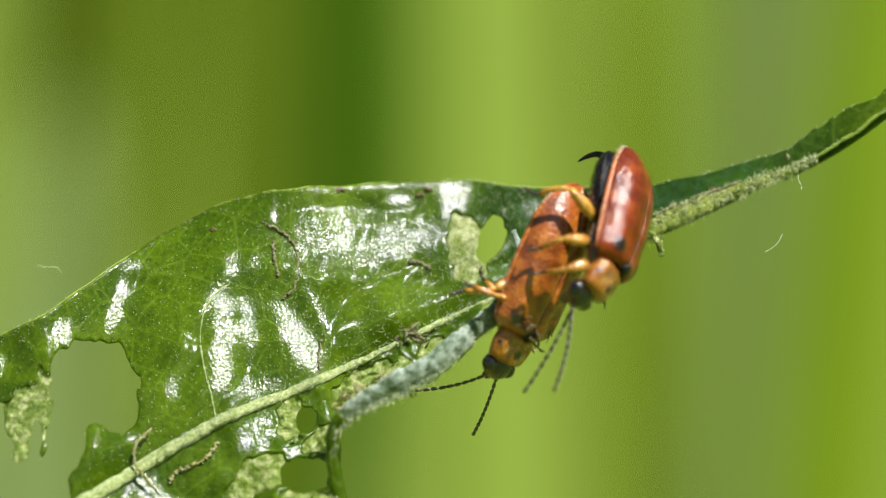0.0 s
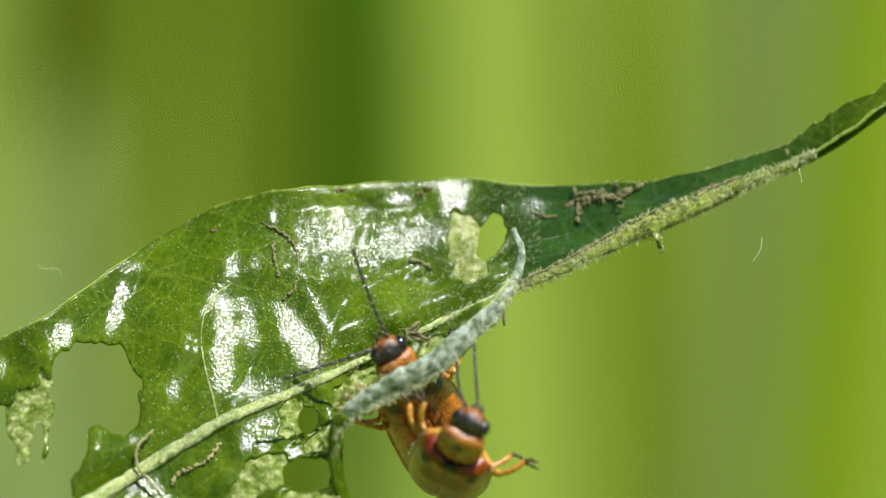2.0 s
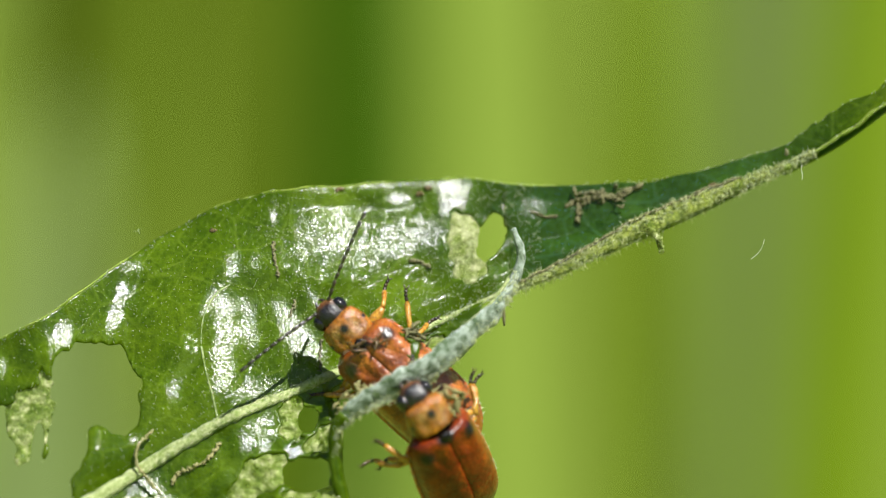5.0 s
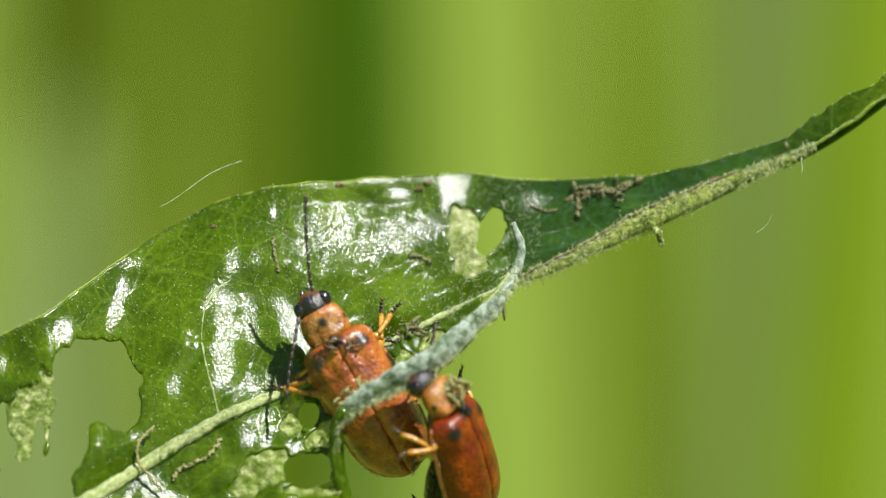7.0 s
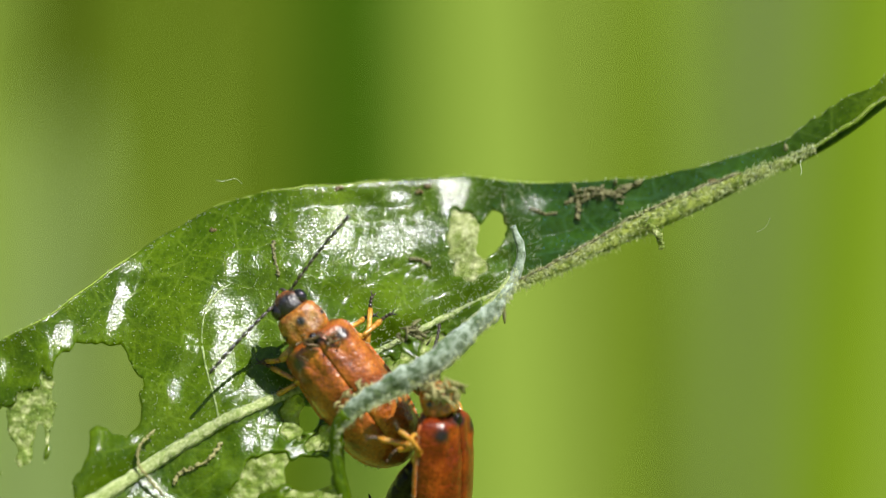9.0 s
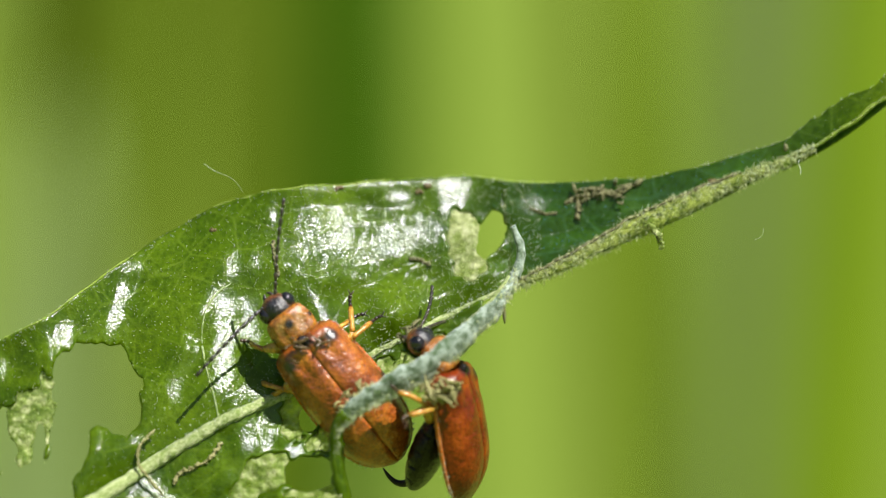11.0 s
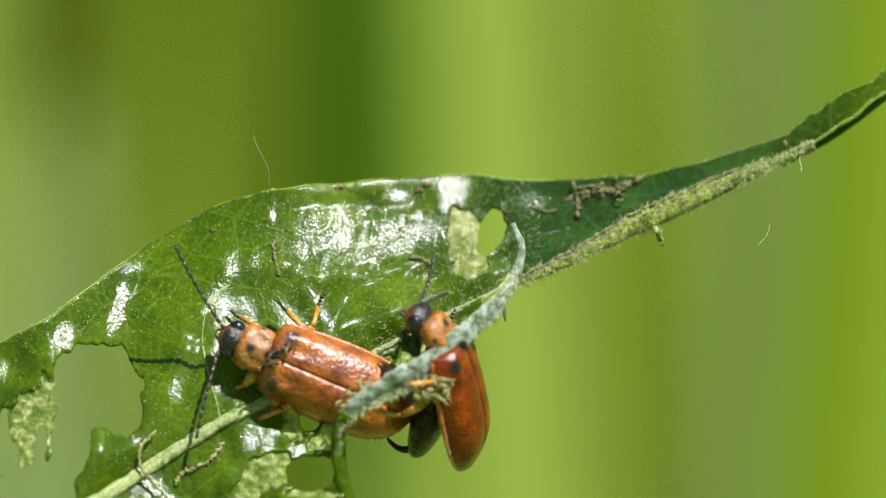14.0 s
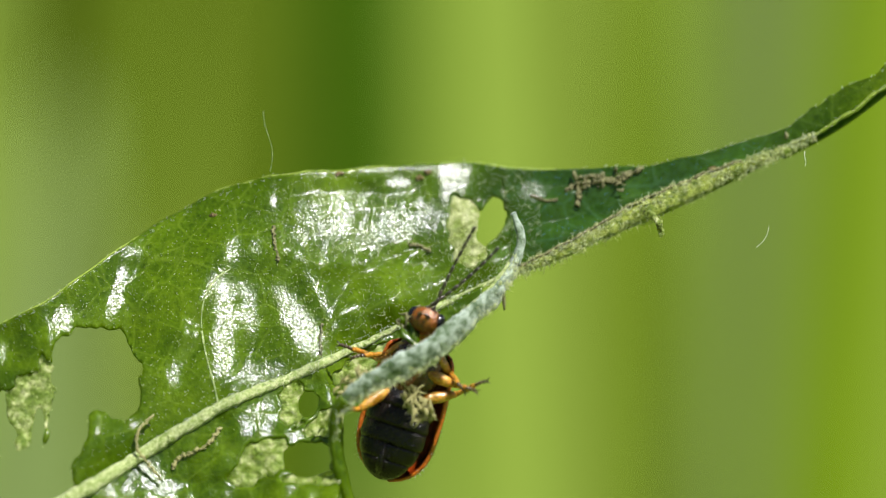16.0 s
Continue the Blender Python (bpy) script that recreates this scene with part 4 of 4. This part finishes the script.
def build_beetle(wing, belly, label, size, nod, lift, long):
    beetle = new("leaf_beetle")
    parts = {"leg": [], "antenna": [], "wing_case": []}
    for s in (1, -1):
        bm, rim = wing_bm(s, long)
        w = part("wing_case", bm, wing, beetle)
        m = w.modifiers.new("thickness", "SOLIDIFY")
        m.thickness, m.offset = 0.05 * MM, -1
        part("rim", tube(rim[1:], [0.05 + 0.03 * math.sin(math.pi * i / 29) for i in range(30)], 8), RIM, w, "bright orange outer rim")
        rng = random.Random(3)
        roots = []
        for i in range(520):
            f = rng.random() ** 0.8
            p = rim[int(2 + f * 27)].copy()
            roots.append((p, Vector((-0.8, s * 0.3, 0.5))))
        hair_sheet("bristle", roots, w, "short whitish bristles", 0.15, 0.010)
        parts["wing_case"].append(w)
    part("scutellum", blob((2.0, 0, 0.66), (0.2, 0.2, 0.16), 8, 10), BLACK, beetle, "small dark triangular shield")

    def neck(s, a):
        return (1 - 0.10 * (s + 1) / 2) * (1.0 + 0.22 * (1 - abs(s)) ** 0.5) / 1.1
    bm = blob((2.50, 0, 0.16), (0.60, 0.76, 0.47), 22, 36, lambda s, a: min(1.5, (1 - s ** 6) ** 0.25 / math.sqrt(max(0.05, 1 - s * s))) * neck(s, a) * 0.93)
    for v in bm.verts:
        if v.co.z > 0:
            v.co.z -= 0.10 * math.exp(-((abs(v.co.y) - 0.34) / 0.13) ** 2 - ((v.co.x - 2.42) / 0.22) ** 2)
            v.co.z -= 0.05 * math.exp(-(v.co.y / 0.10) ** 2 - ((v.co.x - 2.3) / 0.3) ** 2)
    part("pronotum", bm, PRONOTUM, beetle, "honey orange pronotum with dark spots")
    head = part("head", blob((3.18, 0, 0.06), (0.48, 0.52, 0.42), 14, 20), HEAD, beetle, "brown head with black crown")
    for s in (1, -1):
        part("eye", blob((3.22, s * 0.41, 0.12), (0.27, 0.22, 0.27), 10, 14), DARK_EYE, head, "bulging glossy black eye")
        part("jaw", tube(bent(Vector((3.54, s * 0.14, -0.08)), Vector((3.72, s * 0.16, -0.14)), Vector((3.78, s * 0.03, -0.18)), 5), [0.07, 0.07, 0.06, 0.05, 0.035, 0.02], 7), SOOT, head)
        f = build_feeler(beetle, s)
        parts["antenna"].append(f)
    part("chest", blob((1.3, 0, -0.10), (1.15, 0.86, 0.46), 14, 20), CHEST, beetle, "dark brown chest")

    mid, half = -1.15 - 0.45 * (long - 4.35), 1.6 + 0.45 * (long - 4.35)
    ab = part("abdomen", blob((mid, 0, -0.02), (half, 1.0, 0.52), 30, 24), belly, beetle, "segmented glossy dark abdomen")
    cuts = (0.92, 0.45, 0.08, -0.28, -0.60, -0.97)
    for s1, s0 in zip(cuts, cuts[1:]):
        bm = bmesh.new()
        rows = []
        for i in range(7):
            t = s1 + (s0 - s1) * i / 6
            r = math.sqrt(max(0.0, 1 - t * t)) * (1.015 + 0.05 * math.sin(math.pi * 0.5 * i / 6))
            if i == 6:
                r *= 0.96
            rows.append([bm.verts.new((mid + half * t, r * math.cos(a), -0.02 + 0.53 * r * math.sin(a)))
                         for a in (radians(172 + 196 * j / 22) for j in range(23))])
        for ra, rb in zip(rows, rows[1:]):
            for j in range(22):
                bm.faces.new((ra[j], rb[j], rb[j + 1], ra[j + 1]))
        bmesh.ops.recalc_face_normals(bm, faces=bm.faces)
        plate = part("belly_plate", bm, belly, ab)
        m = plate.modifiers.new("thickness", "SOLIDIFY")
        m.thickness, m.offset = 0.03 * MM, -1
    ab.location = Vector((0.4, 0, -0.05)) * MM
    hook = tube(bent(Vector((-2.5, 0, -0.15)), Vector((-3.1, 0, -0.5)), Vector((-2.6, 0, -1.15)), 10), [0.14, 0.14, 0.13, 0.12, 0.11, 0.10, 0.09, 0.08, 0.07, 0.05, 0.02], 8)
    if belly is BLACK:
        parts["hook"] = part("tail_hook", hook, BLACK, ab, "curved black tail hook")
    else:
        hook.free()
    for side in (1, -1):
        for base, turn, reach in (((1.95, side * 0.35, -0.30), 42, 0.92), ((1.25, side * 0.5, -0.36), 2, 0.95), ((0.4, side * 0.55, -0.34), -42, 1.18)):
            parts["leg"].append(build_leg(beetle, side, base, turn, reach, AMBER))
    # the bowed head and pronotum, and the lifted wing cases
    def turned(ob, at, degrees):
        pivot = Matrix.Translation(Vector(at) * MM)
        ob.matrix_basis = pivot @ pose(0, 0, 0, 0, degrees, 0) @ pivot.inverted() @ ob.matrix_basis
    for o in beetle.children:
        if o.name.split(".")[0] in ("pronotum", "head", "antenna"):
            turned(o, (2.0, 0, 0.25), nod)
        if o.name.split(".")[0] in ("head", "antenna"):
            turned(o, (2.65 - 0.3 * nod / 40, 0, 0.1 - 0.45 * nod / 40), nod * 0.6)
        if o.name.split(".")[0] == "wing_case":
            turned(o, (2.0, 0, 0.5), lift)
    if size != 1.0:
        for o in beetle.children_recursive:
            o.data.transform(Matrix.Scale(size, 4))
            o.location *= size
    parts["abdomen"] = ab
    tagged(beetle, label, "beetle", "mating leaf beetles")
    return beetle, parts


FEMALE, FEMALE_PARTS = build_beetle(WING_A, BELLY_A, "orange brown leaf beetle with dark shoulder spots, walking on the leaf", 0.97, 6, 0, 4.9)
MALE, MALE_PARTS = build_beetle(WING_B, BLACK, "glossy reddish brown leaf beetle with black belly, clinging to its mate", 0.96, 32, 7, 4.35)


def frass_on_back():
    """Crumbs and fibres that stick to the shoulders of the larger beetle; they ride with it."""
    rng = random.Random(31)
    bm = bmesh.new()
    for at, wide, count in (((1.95, 0.05, 0.80), 0.16, 9), ((1.75, -0.45, 0.80), 0.14, 7)):
        for _ in range(count):
            p = Vector([c + rng.gauss(0, wide) for c in at[:2]] + [at[2] + rng.uniform(-0.03, 0.05)])
            w = Vector((rng.gauss(0, 1), rng.gauss(0, 1), rng.gauss(0, 0.25))).normalized() * rng.uniform(0.08, 0.3)
            side = Vector((rng.gauss(0, 0.06), rng.gauss(0, 0.06), 0.03))
            r = rng.uniform(0.02, 0.06)
            tube_into(bm, [p - w, p - w * 0.3 + side, p + w * 0.4 + side * 0.6, p + w], [r * 0.3, r, r * 0.8, r * 0.3], 6)
    return tagged(part("frass_crumb", bm, FRASS), "dark wet frass crumbs sticking to the beetle's shoulders", "plant debris", kind="stuff")


FRASS_CRUMB = frass_on_back()


# ---- how things move ----
def set_down(x, y, d, heading, pitch, roll):
    """Pose of a beetle: plan place of its back's middle, heading (degrees, 90 is up), pitch (head to the viewer), roll (0: back to the viewer)."""
    a, p = radians(heading), radians(pitch)
    f = Vector((math.cos(a) * math.cos(p), -math.sin(p), math.sin(a) * math.cos(p)))
    n = Vector((0, -1, 0))
    n = (n - f * n.dot(f)).normalized()
    n = Matrix.Rotation(radians(roll), 3, f) @ n
    m = Matrix((f, n.cross(f), n)).transposed().to_4x4()
    return Matrix.Translation(plan(x, y, d) * MM) @ m


FEMALE_ROWS = (
    (0.0, 959, 472, -2.0, 247, 0, -44), (0.1, 975, 560, -2.0, 218, 0, -60), (0.2, 928, 668, -1.6, 197, 0, -100), (0.3, 912, 678, -1.4, 197, 0, -85),
    (0.4, 880, 690, -1.4, 188, 4, -76), (0.5, 862, 696, -1.4, 186, 4, -68), (1.0, 850, 697, -1.4, 185, 4, -58), (1.5, 838, 697, -1.4, 186, 4, -50),
    (1.8, 800, 725, -0.9, 155, 12, -22), (2.0, 757, 740, -0.4, 118, 40, 5), (2.2, 735, 768, -0.9, 103, 14, 5), (2.5, 722, 768, -1.2, 92, 6, 5),
    (2.7, 740, 720, -1.35, 125, 10, 0), (3.0, 738, 670, -1.35, 154, 10, -12), (3.5, 744, 665, -1.35, 153, 10, -14),
    (4.2, 737, 665, -1.35, 150, 10, -8), (6.5, 662, 706, -1.35, 117, 10, 0), (7.0, 645, 703, -1.35, 120, 10, 0), (7.5, 647, 711, -1.35, 111, 10, 0),
    (8.0, 656, 727, -1.35, 109, 10, 0), (8.5, 642, 696, -1.35, 121, 10, 0), (9.0, 619, 686, -1.35, 126, 10, 0), (11.5, 603, 688, -1.35, 130, 10, 0),
    (12.0, 619, 687, -1.35, 133, 10, 0), (12.5, 629, 683, -1.35, 131, 10, 0), (13.0, 593, 697, -1.35, 143, 10, 0),
    (13.5, 590, 686, -1.35, 150, 10, 0), (14.0, 577, 674, -1.35, 156, 10, 0), (14.2, 529, 620, -1.7, 175, 0, 0), (14.3, 497, 658, -1.9, 174, 0, 0),
    (14.4, 470, 682, -2.6, 193, 0, 0), (14.5, 376, 796, -4.2, 207, 0, 10), (14.6, 350, 826, -5.2, 205, 0, 10), (14.7, 320, 862, -6.0, 212, 0, 5),
    (14.8, 285, 955, -7.0, 215, 0, 0), (14.9, 240, 1120, -8.0, 218, 0, 0), (15.2, 120, 1500, -10.0, 220, 0, 0), (16.0, -400, 2600, -14.0, 222, 0, 0))
MALE_ROWS = (
    (0.0, 1078, 374, -2.8, 264, 34, -70), (0.1, 1105, 500, -2.6, 262, 0, -85), (0.2, 1028, 660, -2.4, 238, 0, -112), (0.3, 950, 694, -2.4, 240, 18, -105),
    (0.4, 948, 696, -2.4, 238, 30, -98), (0.6, 956, 716, -2.4, 235, 42, -95), (1.0, 945, 722, -2.4, 232, 50, -93), (1.5, 920, 714, -2.4, 235, 53, -90),
    (1.8, 905, 755, -2.2, 205, 55, -75), (1.9, 850, 775, -2.2, 150, 66, -50), (2.0, 806, 806, -2.2, 72, 78, -8), (2.2, 752, 832, -2.2, 66, 74, -4), (2.5, 708, 892, -2.0, 64, 50, 0),
    (2.7, 765, 822, -2.0, 110, 68, -5), (3.0, 803, 792, -2.0, 122, 77, -8), (3.5, 832, 768, -2.0, 118, 77, -8), (4.2, 815, 785, -2.0, 110, 73, 5),
    (5.2, 790, 820, -1.8, 110, 45, 25), (6.3, 782, 832, -1.8, 102, 34, 54), (7.0, 803, 822, -1.8, 99, 32, 58), (7.5, 800, 815, -1.8, 97, 26, 60), (8.0, 792, 808, -1.8, 90, 16, 74),
    (8.5, 774, 866, -1.8, 80, 20, 64), (9.0, 762, 836, -1.8, 82, 20, 58), (10.2, 790, 790, -1.7, 95, 18, 64), (11.3, 788, 755, -1.6, 91, 18, 70), (12.0, 784, 770, -1.6, 87, 18, 70),
    (12.5, 772, 794, -1.6, 85, 17, 70), (13.0, 788, 730, -1.5, 92, 26, 70), (13.5, 790, 718, -1.5, 94, 28, 70), (14.0, 787, 710, -1.5, 94, 28, 70),
    (14.1, 785, 725, -1.5, 98, 12, 85), (14.2, 740, 728, -1.5, 97, 8, 112), (14.3, 690, 735, -1.4, 98, 0, 138), (14.5, 672, 766, -1.4, 92, 4, 145), (15.0, 674, 765, -1.4, 93, 0, 148),
    (15.5, 652, 782, -1.4, 77, 0, 152), (15.8, 708, 758, -1.4, 78, 0, 162), (16.0, 714, 746, -1.4, 72, 0, 166))
# seconds, directions of the left and of the right antenna (degrees, 90 is up)
FEMALE_FEELERS = ((0.0, 240, 197, 0.9), (0.2, 215, 185), (0.6, 215, 175), (1.5, 198, 130), (2.0, 190, 122), (2.5, 140, 65), (3.0, 243, 114), (3.5, 193, 62),
                  (4.2, 227, 92), (6.3, 165, 54), (6.6, 165, 54), (7.0, 250, 104), (8.0, 205, 100), (8.5, 235, 62), (9.0, 216, 62), (11.5, 215, 100), (12.5, 205, 78),
                  (13.0, 230, 107), (13.5, 266, 148), (14.0, 245, 130), (14.3, 240, 118), (14.5, 240, 150), (16.0, 240, 150))
MALE_FEELERS = ((0.0, 235, 262), (0.6, 220, 240), (1.5, 222, 250), (1.9, 150, 120, 0.8), (2.0, 110, 80, 1.2), (3.0, 120, 95, 1.4), (4.2, 110, 90, 1.4), (6.3, 60, 45, 2.0),
                (9.0, 60, 45, 2.5), (12.5, 60, 45, 2.5), (14.0, 60, 45, 2.0), (14.3, 120, 100), (15.0, 135, 100), (15.5, 128, 60), (16.0, 74, 30))

# seconds, number of the leg (0 to 2 left, 3 to 5 right, from the front), its direction in degrees and how far back it reaches
FEMALE_AIMS = ((0.5, 3, 96, -0.1), (1.0, 3, 98, -0.1), (1.5, 3, 128, 0.1), (0.5, 4, 72, -0.4), (1.0, 4, 66, -0.4), (1.5, 4, 66, -0.4),
               (0.5, 5, 38, -0.5), (1.0, 5, 30, -0.5), (1.5, 5, 24, -0.5),
               (3.0, 3, 84, 0.1), (3.5, 3, 86, 0.1), (4.2, 3, 80, 0.1), (3.0, 4, 28, 0.2), (3.5, 4, 24, 0.2), (4.2, 4, 26, 0.2), (7.5, 0, 176, 0.1), (8.0, 0, 165, 0.2),
               (9.0, 0, 215, 0.1), (11.5, 0, 186, 0.1), (13.0, 0, 196, 0.1), (14.0, 0, 222, 0.1), (14.0, 1, 252, 0.1), (13.5, 1, 250, 0.1), (13.0, 3, 165, 0.1), (13.5, 3, 160, 0.1), (14.0, 3, 135, 0.1))
MALE_AIMS = ((0.0, 3, 190, -0.2), (0.0, 4, 178, -0.2), (0.0, 5, 140, -0.1), (0.6, 3, 168, -0.3), (0.6, 4, 140, -0.3), (0.6, 5, 112, -0.2),
             (1.0, 3, 168, -0.3), (1.0, 4, 142, -0.3), (1.0, 5, 108, -0.2), (1.5, 3, 166, -0.3), (1.5, 4, 140, -0.3), (1.5, 5, 96, -0.2),
             (16.0, 5, 212, -0.6), (15.8, 5, 225, -0.6), (3.0, 2, 20, 0.0), (3.5, 2, 15, 0.0), (13.0, 2, 205, -0.3), (13.5, 2, 195, -0.3), (14.0, 2, 205, -0.3), (15.0, 5, 300, -0.5), (15.0, 2, 250, -0.5))


def motions():
    for rows, thing, parts, feelers, aims, seed in ((FEMALE_ROWS, FEMALE, FEMALE_PARTS, FEMALE_FEELERS, FEMALE_AIMS, 1), (MALE_ROWS, MALE, MALE_PARTS, MALE_FEELERS, MALE_AIMS, 2)):
        rows = [(r[0], set_down(*r[1:])) for r in rows]
        walk(thing, rows)
        for n, feeler in enumerate(parts["antenna"]):
            keys = []
            for t, m in rows:
                a = radians(float(np.interp(t, [f[0] for f in feelers], [f[1 + n] for f in feelers])))
                deep = float(np.interp(t, [f[0] for f in feelers], [f[3] if len(f) > 3 else -0.25 for f in feelers]))
                w = m.to_3x3().inverted() @ Vector((math.cos(a), deep, math.sin(a))).normalized()
                keys.append((t, Matrix.Translation(feeler.location.copy()) @ w.to_track_quat("X", "Z").to_matrix().to_4x4()))
            walk(feeler, keys)
        rng = random.Random(seed)
        for n, leg in enumerate(parts["leg"]):
            side = 1 if n < 3 else -1
            rest = leg.matrix_basis.copy()
            keys = []
            for t, m in rows:
                keys.append((t, rest @ pose(0, 0, 0, side * (10 + rng.uniform(-10, 10)), 0, rng.uniform(-14, 14))))
            for at, number, degrees, deep in aims:
                if number == n:
                    turn = [r for r in rows if r[0] == at][0][1].to_3x3().inverted()
                    w = turn @ Vector((math.cos(radians(degrees)), deep, math.sin(radians(degrees)))).normalized()
                    keys = [k if k[0] != at else (at, Matrix.Translation(rest.translation) @ (w * side).to_track_quat("Y", "Z").to_matrix().to_4x4()) for k in keys]
            walk(leg, keys)
    rest = MALE_PARTS["abdomen"].matrix_basis.copy()
    walk(MALE_PARTS["abdomen"], [(t, rest @ pose(0, 0, 0, 0, -a, 0)) for t, a in
                                 ((0.0, 0), (0.2, 9), (0.5, 4), (1.0, 1), (3.0, 5), (6.3, 8), (8.0, 24), (12.5, 24), (14.0, 23), (14.5, 8), (16.0, 0))])
    pivot = Matrix.Translation(Vector((-2.5, 0, -0.15)) * 0.96 * MM)
    walk(MALE_PARTS["hook"], [(t, pivot @ pose(0, 0, 0, 0, a, 0) @ pivot.inverted()) for t, a in
                              ((0.0, 0), (0.3, -10), (0.5, -75), (4.2, -80), (6.3, -30), (8.0, 0), (14.4, 0), (15.0, -75), (16.0, -75))])
    drag = Matrix.Translation(DRAGGED.location.copy())
    walk(DRAGGED, [(t, Matrix.Translation((plan(x, y, d) - plan(772, 692, -4.0)) * MM) @ drag @ pose(0, 0, 0, 0, a, 0)) for t, x, y, d, a in
                   ((0.0, 712, 668, -2.5, 0), (2.2, 712, 668, -2.5, 0), (2.7, 760, 690, -3.2, 0), (3.0, 790, 700, -3.5, 0), (4.2, 788, 704, -3.5, 5),
                    (6.3, 800, 695, -3.3, 10), (8.5, 792, 692, -3.3, 10), (12.5, 780, 690, -3.3, 0), (14.0, 768, 690, -3.3, 0), (14.5, 752, 712, -2.9, 40),
                    (15.0, 742, 735, -2.7, 60), (16.0, 745, 745, -2.7, 62))])
    walk(FRASS_CRUMB, [(r[0], set_down(*r[1:])) for r in FEMALE_ROWS])
    # the silk: seconds, plan place, direction in degrees (90 is up), lean to the viewer
    for thing, rows in ((GOSSAMER, ((0.0, 112, 490, -0.5, 142, 78), (2.7, 114, 488, -0.5, 140, 76), (3.0, 118, 482, -0.5, 138, 60), (3.4, 130, 480, -0.5, 140, 77), (6.3, 380, 330, 0.2, 196, 76),
                                    (6.8, 420, 300, 0.5, 206, 50), (7.0, 430, 290, 0.6, 208, 18), (7.3, 438, 292, 0.6, 208, 60), (9.2, 432, 330, 0.6, 160, 74), (11.5, 432, 342, 0.6, 130, 62),
                                    (12.5, 450, 338, 0.6, 118, 74), (13.5, 474, 334, 0.6, 104, 60), (14.5, 478, 332, 0.6, 96, 56), (16.0, 478, 332, 0.6, 91, 52))),
                        (FLECK, ((0.0, 1354, 432, -0.5, 48, 0), (2.0, 1332, 456, -0.5, 70, 0), (4.0, 1326, 462, -0.5, 62, 0), (8.0, 1340, 410, -0.5, 50, 30), (11.5, 1336, 430, -0.5, 60, 60),
                                 (13.5, 1340, 440, -0.5, 60, 10), (16.0, 1338, 462, -0.5, 60, 0))),
                        (SPECK, ((0.0, 1416, 322, -0.2, 100, 0), (7.0, 1418, 312, -0.2, 85, 0), (12.0, 1416, 312, -0.2, 92, 0), (16.0, 1424, 318, -0.2, 88, 0)))):
        walk(thing, [(t, Matrix.Translation(plan(x, y, d) * MM) @ pose(0, 0, 0, 0, 90 - a, 0) @ pose(0, 0, 0, b, 0, 0)) for t, x, y, d, a, b in rows])
    home = Matrix.Translation(THREAD.location.copy())
    near_rib = Matrix.Translation(plan(524, 612, -0.2) * MM) @ pose(0, 0, 0, 0, 20, 0)
    walk(THREAD, [(0.0, home), (4.3, home), (6.2, near_rib), (16.0, near_rib)])


motions()
